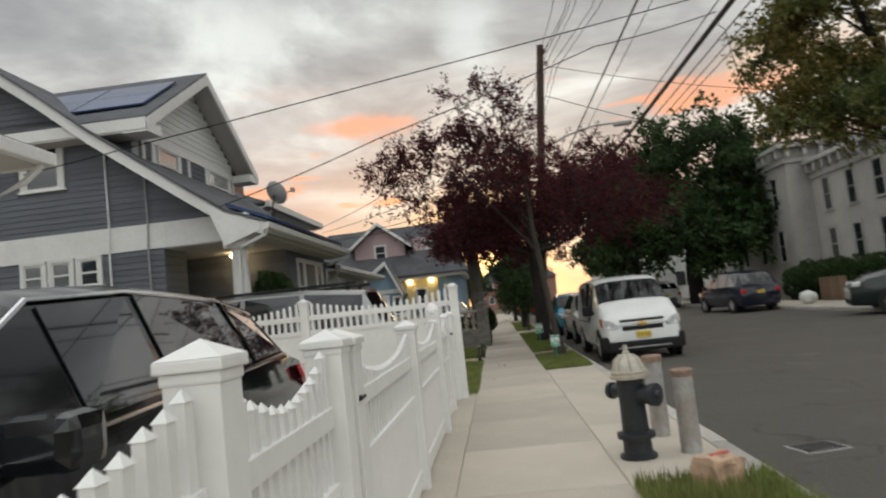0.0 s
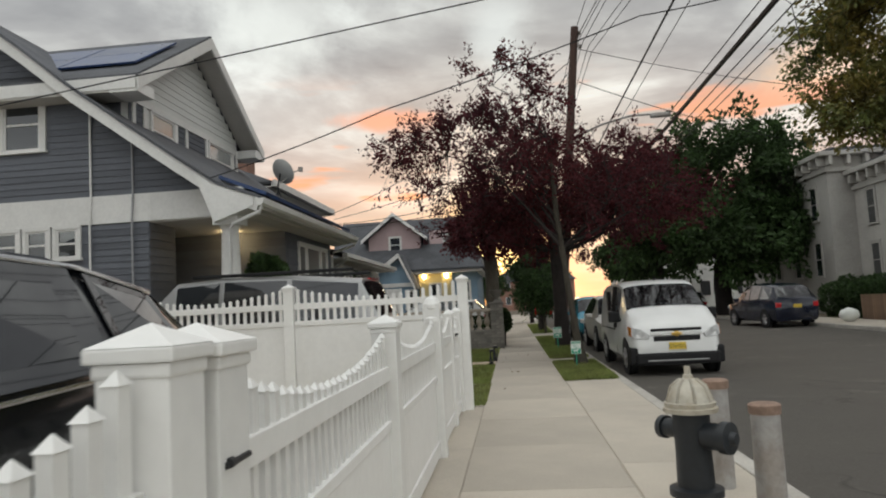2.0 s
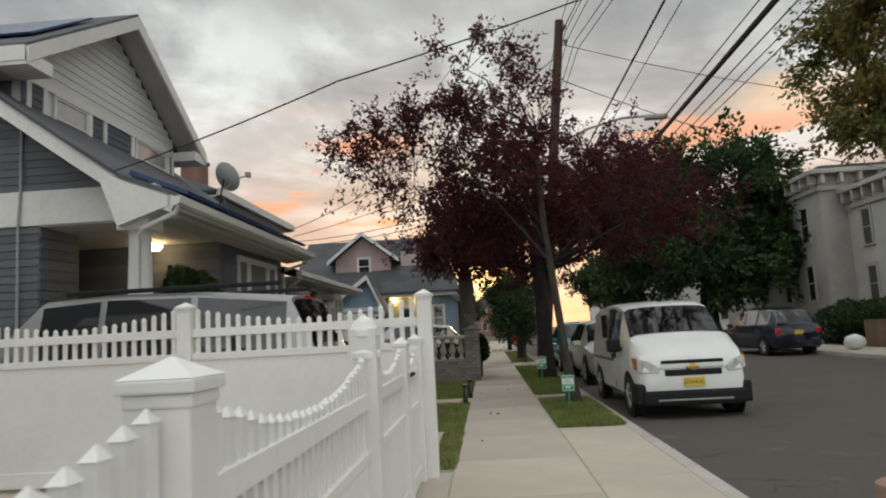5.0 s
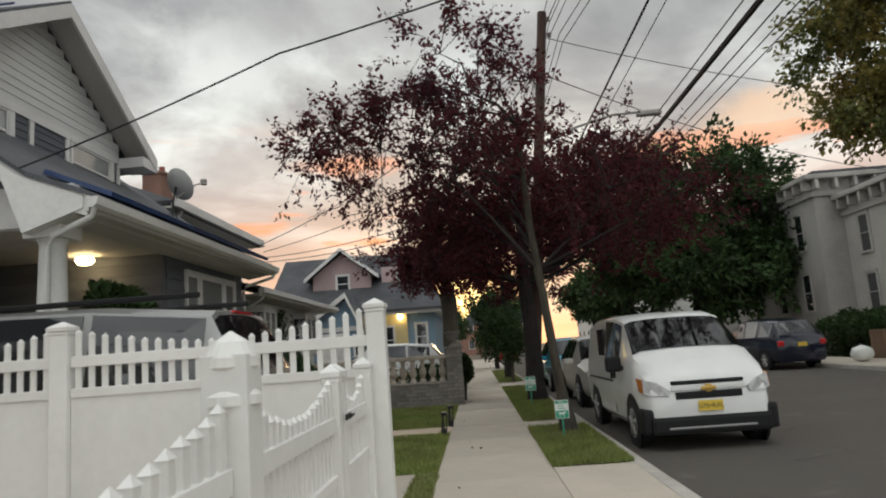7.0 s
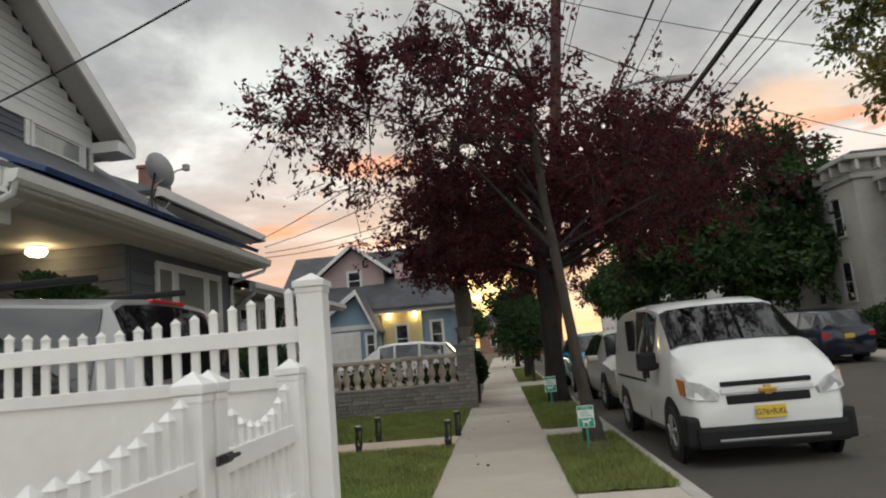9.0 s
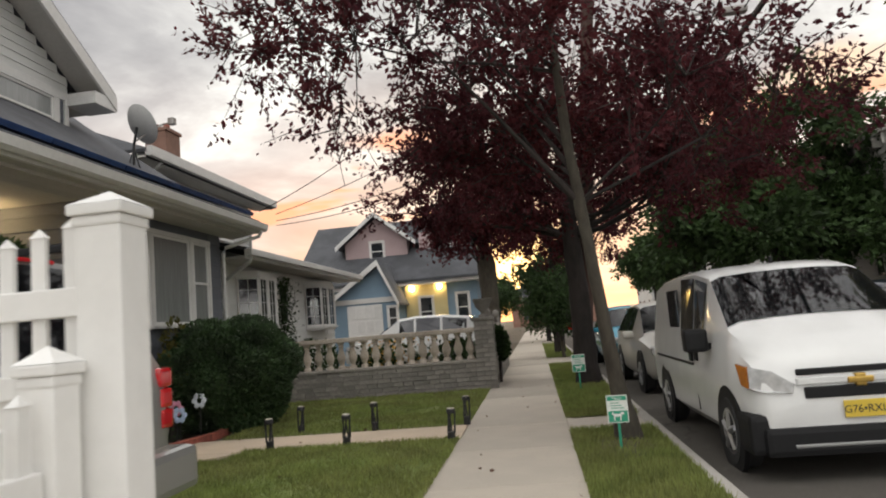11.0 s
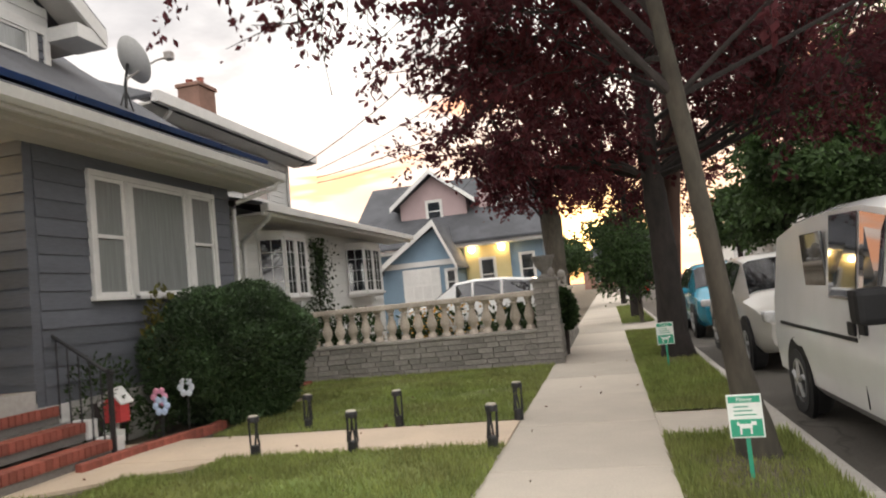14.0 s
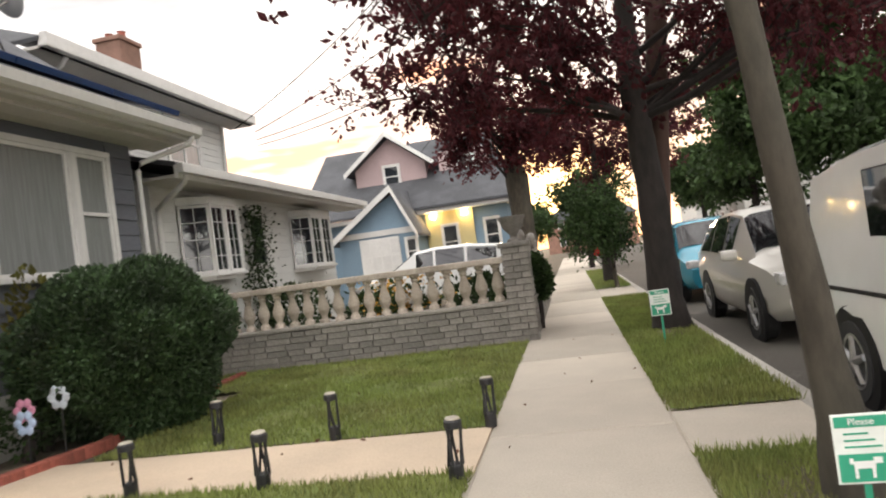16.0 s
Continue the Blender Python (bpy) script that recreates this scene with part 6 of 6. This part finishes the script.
for i, (x, y, c) in enumerate(((-4.32, 17.45, (0.35, 0.45, 0.6)), (-4.45, 17.6, (0.6, 0.25, 0.35)), (-4.12, 17.62, (0.5, 0.55, 0.6)))):
    f = thing("garden_ornament", "pale blue and pink pinwheel flower ornament", "ornament", pose(x, y, 0), "flower bed ornaments")
    part("stem", tube(bmesh.new(), [(0, 0, 0), (0.01, 0, 0.35 + 0.08 * i)], 0.007, 5), IRON, f)
    pb = bmesh.new()
    for j in range(6):
        a = j * math.pi / 3
        bmesh.ops.create_icosphere(pb, subdivisions=1, radius=0.045, matrix=Matrix.Translation((0.07 * math.cos(a), -0.01, 0.37 + 0.08 * i + 0.07 * math.sin(a))) @ Matrix.Diagonal((1, 0.3, 1, 1)))
    part("petals", pb, mat("ornament_" + "abc"[i], c, 0.5, vary=0.15, bump=0), f)


# ---- plants ----
def leaf_mesh(name, pts, dirs, size, rs, m, parent=None, droop=0.3):
    """Many small folded leaves, one at each point, as one mesh."""
    n = len(pts)
    pts = np.asarray(pts)
    d = np.asarray(dirs) + rs.normal(0, 0.55, (n, 3))
    d[:, 2] -= droop
    d /= np.linalg.norm(d, axis=1)[:, None] + 1e-9
    side = np.cross(d, rs.normal(0, 1, (n, 3)))
    side /= np.linalg.norm(side, axis=1)[:, None] + 1e-9
    s = (size * rs.uniform(0.55, 1.35, n))[:, None]
    nrm = np.cross(d, side)
    v = np.empty((n, 4, 3))
    v[:, 0] = pts
    v[:, 1] = pts + d * s * 0.5 + side * s * 0.27 + nrm * s * 0.08
    v[:, 2] = pts + d * s
    v[:, 3] = pts + d * s * 0.5 - side * s * 0.27 + nrm * s * 0.08
    me = bpy.data.meshes.new(name)
    me.from_pydata(v.reshape(-1, 3).tolist(), [], np.arange(4 * n).reshape(-1, 4).tolist())
    me.materials.append(m)
    ob = new(name, me)
    if parent:
        ob.parent = parent
    return ob


def tree(name, label, trunk, radii, blobs, tips, leaves, size, leaf, bark, seed, fork=0.45, twig=0.55, spread=0.16):
    """A tapered trunk, limbs to points spread over the blobs, twigs along the limbs and leaves along the twigs.
    blobs: (centre, radii, share) of the crown's masses."""
    rs = np.random.RandomState(seed)
    t = thing(name, label, "tree", pose(0, 0, 0))
    fine = [(Vector(trunk[j]).lerp(Vector(trunk[j + 1]), f / 6), radii[j] + (radii[j + 1] - radii[j]) * f / 6) for j in range(len(trunk) - 1) for f in range(6)] + [(Vector(trunk[-1]), radii[-1])]
    tb = tube(bmesh.new(), [p for p, r in fine], [r for p, r in fine], 16)
    for v in tb.verts:
        c = min(fine, key=lambda q: abs(q[0].z - v.co.z))
        v.co += (v.co - c[0]) * 0.28 * noise.noise(Vector((v.co.x * 9, v.co.y * 9, v.co.z * 2.2)))
    part("trunk", tb, bark, t, smooth=60)
    tr = [Vector(p) for p in trunk]
    zs = [p.z for p in tr]

    def on_trunk(z):
        return Vector([float(np.interp(z, zs, [p[i] for p in tr])) for i in range(3)])
    twigs = []
    share = np.array([b[2] for b in blobs], float)
    share /= share.sum()
    z_lo, z_hi = zs[0] + (zs[-1] - zs[0]) * fork, zs[-1]

    def crown_point(lo, hi):
        c, r, _ = blobs[rs.choice(len(blobs), p=share)]
        v = rs.normal(0, 1, 3)
        v /= np.linalg.norm(v)
        return Vector(np.array(c) + v * np.array(r) * rs.uniform(lo, hi))
    mains = []
    for i in range(max(6, tips // 11)):
        end = crown_point(0.3, 0.75)
        a = on_trunk(float(np.clip(end.z - rs.uniform(0.8, 2.0), z_lo, z_hi)))
        mid = a.lerp(end, 0.5) + Vector(rs.normal(0, 0.15, 3)) - Vector((0, 0, 0.05))
        pts = [a, a.lerp(mid, 0.5) + Vector(rs.normal(0, 0.05, 3)), mid, mid.lerp(end, 0.5) + Vector(rs.normal(0, 0.08, 3)), end]
        r0 = radii[-1] * rs.uniform(0.55, 0.95)
        part("limb", tube(bmesh.new(), pts, [r0, r0 * 0.8, r0 * 0.62, r0 * 0.45, r0 * 0.2], 6), BARK_DARK, t, smooth=60)
        mains.append(pts)
    tw = bmesh.new()
    for i in range(tips):
        end = crown_point(0.5, 1.12)
        best = min(mains, key=lambda q: min((p - end).length for p in q[2:]))
        a = min(best[1:], key=lambda p: (p - end).length + rs.uniform(0, 0.4))
        mid = a.lerp(end, 0.5) + Vector(rs.normal(0, 0.12, 3)) + Vector((0, 0, 0.1))
        pts = [a, a.lerp(mid, 0.5), mid, mid.lerp(end, 0.5) + Vector(rs.normal(0, 0.06, 3)), end]
        r0 = radii[-1] * 0.28
        tube(tw, pts, [r0, r0 * 0.8, r0 * 0.55, r0 * 0.35, 0.004], 4)
        for k in range(9):
            q = rs.uniform(0.25, 1.0) * 4
            j = min(3, int(q))
            p = pts[j].lerp(pts[j + 1], q - j)
            dv = (pts[j + 1] - pts[j]).normalized() * 0.7 + Vector(rs.normal(0, 0.6, 3)) + Vector((0, 0, 0.25))
            e = p + dv.normalized() * twig * rs.uniform(0.5, 1.4)
            twigs.append((p, e))
            if k < 4:
                tube(tw, [p, p.lerp(e, 0.5) + Vector(rs.normal(0, 0.02, 3)), e], [0.010, 0.007, 0.003], 3)
    tagged(part("branchwork", tw, BARK_DARK, t), kind="stuff")
    idx = rs.randint(0, len(twigs), leaves)
    u = rs.uniform(0.1, 1.05, leaves)
    A = np.array([list(p) for p, e in twigs])[idx]
    B = np.array([list(e) for p, e in twigs])[idx]
    P = A + (B - A) * u[:, None] + rs.normal(0, spread * 0.5, (leaves, 3))
    leaf_mesh("crown", P, (B - A) * 1.2, size, rs, leaf, t)
    return t


def bush(name, label, c, r, n, size, leaf, seed, lumps=14, cat="bush"):
    """A dense bush: leaves over a lumpy shell and inside it."""
    rs = np.random.RandomState(seed)
    t = thing(name, label, cat, pose(c[0], c[1], 0))
    part("stems", tube(bmesh.new(), [(0, 0, -0.02), (0.03, 0.02, c[2] * 0.5), (0, 0, c[2])], [0.06, 0.05, 0.02], 7), BARK_DARK, t)
    v = rs.normal(0, 1, (n, 3))
    v /= np.linalg.norm(v, axis=1)[:, None]
    ld = rs.normal(0, 1, (lumps, 3))
    ld /= np.linalg.norm(ld, axis=1)[:, None]
    lump = np.max((v @ ld.T - 0.80).clip(0) * 1.7, axis=1)
    rad = (0.77 + lump * 0.9) * np.where(rs.uniform(0, 1, n) < 0.75, rs.uniform(0.86, 1.04, n), rs.uniform(0.3, 0.95, n))
    P = v * rad[:, None] * np.array(r)
    P[:, :2] *= (0.86 + 0.12 * (v[:, 2:3] + 1))
    P[:, 2] = np.maximum(P[:, 2] + c[2], 0.01 + rs.uniform(0, 0.06, n))
    leaf_mesh("foliage", P, v * 0.8 + np.array((0, 0, 0.35)), size, rs, leaf, t, 0.0)
    return t


tree("purple_plum_tree", "purple-leaved plum tree leaning over the pavement", [(1.32, 15.62, -0.05), (1.27, 15.6, 0.35), (1.2, 15.55, 1.0), (1.1, 15.5, 2.0), (1.0, 15.5, 3.0), (0.95, 15.55, 4.6)], [0.155, 0.09, 0.070, 0.062, 0.052, 0.035],
     [((0.6, 16.2, 4.2), (2.2, 2.2, 1.5), 5), ((-0.9, 16.0, 4.2), (1.9, 1.6, 1.3), 2.2), ((-1.9, 15.8, 4.7), (1.1, 1.0, 0.45), 0.7), ((0.2, 15.8, 5.9), (1.4, 1.3, 1.0), 0.8), ((2.7, 16.6, 3.6), (1.9, 1.9, 1.0), 2.2), ((0.2, 17.5, 3.4), (1.6, 1.4, 0.75), 1.6), ((2.2, 14.8, 3.5), (1.2, 1.0, 0.6), 0.7), ((0.2, 14.6, 4.7), (1.3, 1.0, 0.7), 0.6)], 185, 32000, 0.08, LEAF_PURPLE, BARK, 5, 0.52, 0.5, 0.07)
tree("purple_plum_tree", "tall purple-leaved plum tree with a dark trunk", [(1.38, 21.45, -0.05), (1.36, 21.45, 0.4), (1.36, 21.45, 1.8), (1.3, 21.5, 3.0), (1.4, 21.6, 5.4)], [0.27, 0.2, 0.18, 0.15, 0.06],
     [((1.6, 21.6, 4.6), (3.0, 2.6, 1.7), 5), ((-0.7, 21.3, 3.6), (1.7, 1.6, 0.9), 2.0), ((3.9, 21.6, 4.2), (2.0, 2.0, 1.4), 2.5), ((1.3, 21.5, 5.8), (1.6, 1.6, 0.8), 0.5), ((3.1, 19.6, 3.8), (1.9, 1.9, 1.1), 0.8)], 165, 40000, 0.092, LEAF_PURPLE, BARK_DARK, 8, 0.5, 0.5, 0.08)
tree("purple_plum_tree", "purple-leaved plum tree farther along the kerb", [(1.3, 33, -0.05), (1.3, 33, 2.0), (1.3, 33, 4.5)], [0.2, 0.15, 0.06],
     [((1.6, 33, 4.6), (2.8, 2.4, 1.7), 5)], 60, 14000, 0.13, LEAF_PURPLE, BARK_DARK, 9)
tree("purple_plum_tree", "thick-trunked purple-leaved tree beside the garden wall", [(-0.78, 29.2, -0.05), (-0.78, 29.2, 1.2), (-0.76, 29.2, 3.0), (-0.95, 29.2, 5.0)], [0.34, 0.28, 0.25, 0.1],
     [((-1.1, 29.0, 4.3), (1.6, 1.5, 1.1), 5)], 50, 9000, 0.12, LEAF_PURPLE, BARK, 14, 0.55)
tree("small_street_tree", "small leafy green street tree by the kerb", [(1.3, 30.3, -0.05), (1.28, 30.3, 0.7), (1.25, 30.3, 2.3)], [0.06, 0.045, 0.02],
     [((1.15, 30.3, 1.75), (0.95, 0.95, 1.1), 5), ((0.9, 30.1, 1.2), (0.7, 0.7, 0.7), 2)], 55, 9000, 0.10, LEAF_GREEN, BARK, 13, 0.2, 0.35)
tree("street_tree", "broad dark green street tree across the road", [(12.0, 42, -0.05), (11.9, 42, 2.2), (12.2, 42, 4.2), (12.3, 42, 8.5)], [0.5, 0.42, 0.36, 0.12],
     [((12.4, 42, 7.0), (5.4, 4.6, 4.0), 6), ((9.4, 41, 5.4), (3.2, 3, 2.6), 2.5), ((15.4, 41, 5.8), (3.0, 3, 2.7), 2.5), ((12.5, 40, 4.0), (4.5, 3, 1.8), 2.2)], 210, 52000, 0.30, LEAF_GREEN, BARK_DARK, 21, 0.3, 1.1, 0.35)
tree("street_tree", "street tree with yellowing leaves across the road", [(14.6, 22.6, -0.05), (14.5, 22.6, 2.6), (13.9, 22.7, 5.0), (13.0, 22.8, 9.5)], [0.32, 0.26, 0.2, 0.08],
     [((12.2, 22.8, 8.4), (3.2, 3.4, 2.9), 6), ((11.2, 22.2, 6.3), (2.2, 2.4, 1.3), 2), ((10.6, 20.5, 9.5), (1.8, 2.4, 1.6), 1.5)], 130, 32000, 0.17, LEAF_AUTUMN, BARK_DARK, 23, 0.4, 0.8, 0.25)
for i, (x, y, h, sc) in enumerate(((-5, 100, 7, 1.0), (11.9, 58, 7.5, 1.1), (12.2, 76, 8, 1.1), (-3.4, 84, 5.5, 0.8), (1.2, 46, 4.6, 0.6), (7, 138, 9, 1.4), (-9, 50, 6.0, 0.8), (-16, 34, 8.5, 1.0), (-18, 24, 8.0, 1.0))):
    tree("background_tree", "leafy green tree in the distance", [(x, y, -0.05), (x, y, h * 0.4), (x, y, h * 0.8)], [0.25 * sc, 0.2 * sc, 0.08 * sc],
         [((x, y, h * 0.66), (3.2 * sc, 3.2 * sc, h * 0.33), 5)], 60, 9000, 0.34 * sc, LEAF_GREEN, BARK_DARK, 40 + i, 0.3, 0.9 * sc, 0.3)
bush("evergreen_bush", "dense dark clipped evergreen bush before the grey house", (-4.1, 18.55, 0.78), (1.0, 0.92, 0.86), 80000, 0.045, LEAF_YEW, 3, 34)
for i, (x, y, h, r) in enumerate(((-1.3, 24.2, 0.5, 0.5), (-3.0, 23.6, 0.45, 0.5), (-4.6, 23.9, 0.6, 0.6))):
    bush("garden_plant", "leafy garden plant behind the balustrade", (x, y, h), (r, r, h * 0.9), 1500, 0.10, LEAF_GREEN, 60 + i, cat="plant")
bush("wall_plant", "green plant spilling over the wall to the pavement", (-0.33, 23.2, 0.75), (0.24, 0.5, 0.38), 2500, 0.08, LEAF_GREEN, 70, cat="plant")
bush("porch_plant", "leafy green porch plant beside the column", (-4.75, 14.75, 1.95), (0.35, 0.75, 0.65), 4200, 0.11, LEAF_GREEN, 71, cat="plant")
bush("window_plant", "small yellow-green shrub under the window", (-4.72, 18.1, 1.1), (0.16, 0.25, 0.6), 260, 0.09, LEAF_AUTUMN, 72, cat="plant")
for i, (x, y, h, r) in enumerate(((-4.78, 17.0, 0.5, 0.26), (-4.85, 17.45, 0.45, 0.22), (-4.62, 17.75, 0.3, 0.22))):
    bush("flower_bed_shrub", "sparse thin-branched shrub beside the brick steps", (x, y, h), (r, r, h), 420, 0.06, LEAF_GREEN, 90 + i, cat="shrub")
for i in range(8):
    bush("hedge_plant", "green hedge plant along the far pavement", (14.2, 25.2 + i * 1.15, 0.75), (0.75, 0.75, 0.85), 2600, 0.14, LEAF_GREEN, 80 + i, cat="hedge")
rose = thing("climbing_rose", "climbing plant between the bay windows", "plant", pose(0, 0, 0))
part("stem", tube(bmesh.new(), [(-5.25, 24.1, -0.02), (-5.22, 24.0, 0.9), (-5.28, 24.05, 1.7), (-5.3, 24.2, 2.6)], [0.02, 0.016, 0.012, 0.006], 6), BARK, rose)
rs = np.random.RandomState(5)
P = np.stack([rs.normal(-5.25, 0.1, 1300), rs.normal(24.1, 0.28, 1300), rs.uniform(0.5, 2.7, 1300)], 1)
leaf_mesh("foliage", P, rs.normal(0, 1, (1300, 3)), 0.08, rs, LEAF_GREEN, rose)
flowers = thing("flower_bed", "orange and yellow flowers behind the balustrade", "flowers", pose(0, 0, 0), kind="stuff")
P = np.stack([rs.normal(-2.3, 0.35, 300), rs.normal(22.6, 0.12, 300), rs.uniform(0.55, 1.1, 300)], 1)
leaf_mesh("petals", P, rs.normal(0, 1, (300, 3)), 0.07, rs, mat("orange_petals", (0.6, 0.3, 0.03), 0.6, vary=0.3, bump=0, island=True), flowers)
P = np.stack([rs.normal(-2.3, 0.5, 900), rs.normal(22.6, 0.15, 900), rs.uniform(0.0, 1.0, 900)], 1)
leaf_mesh("leaves", P, rs.normal(0, 1, (900, 3)), 0.10, rs, LEAF_GREEN, flowers)

def bare_patch(x, y, rx, ry, seed):
    """A worn patch of bare soil in the grass, with a ragged edge."""
    rr = random.Random(seed)
    bm = bmesh.new()
    mid = bm.verts.new((x, y, 0.05))
    rim = [bm.verts.new((x + rx * k * math.cos(a), y + ry * k * math.sin(a), 0.014)) for a, k in ((2 * math.pi * i / 40, rr.uniform(0.72, 1.12)) for i in range(40))]
    for a, b in zip(rim, rim[1:] + rim[:1]):
        bm.faces.new((mid, a, b))
    structure("bare_soil", bm, SOIL, "bare brown soil round the tree foot")


bare_patch(1.24, 15.4, 0.36, 0.85, 1)
bare_patch(1.3, 21.3, 0.30, 0.6, 2)

# fallen leaves on the lawn and path
P = np.stack([rs.uniform(-4, 1.6, 70), rs.uniform(12, 22, 70), np.full(70, 0.03)], 1)
ob = leaf_mesh("fallen_leaves", P, rs.normal(0, 1, (70, 3)) * (1, 1, 0.1), 0.045, rs, mat("dry_leaves", (0.12, 0.05, 0.03), 0.8, vary=0.3, bump=0, island=True), None, 0.0)
tagged(ob, "a few dry fallen leaves on grass and pavement", "leaves", kind="stuff")

# rubbish bag and wooden fence across the road
bg = thing("rubbish_bag", "tied white rubbish bag on the far pavement", "bag", pose(12.0, 27.6, 0))
bm = bmesh.new()
bmesh.ops.create_icosphere(bm, subdivisions=3, radius=0.3, matrix=Matrix.Translation((0, 0, 0.25)) @ Matrix.Diagonal((1.1, 1, 0.85, 1)))
for v in bm.verts:
    v.co += v.co.normalized() * 0.05 * noise.noise(v.co * 7)
part("sack", bm, SIGN_WHITE, bg, smooth=60)
pf = thing("picket_fence", "weathered brown wooden picket fence across the road", "fence", pose(0, 0, 0))
for i in range(14):
    piece("plank", "plank", lambda: boxed(0, 0.025, 0, 0.13, 0, 0.95, bevel=0.006), mat("weathered_wood", (0.22, 0.14, 0.09), 0.85, vary=0.2, bump=0.3), pf, (13.3, 27.2 + i * 0.16, -0.02))
part("fence_rail", boxed(13.325, 13.36, 27.2, 29.45, 0.6, 0.68), MATS["weathered_wood"], pf)
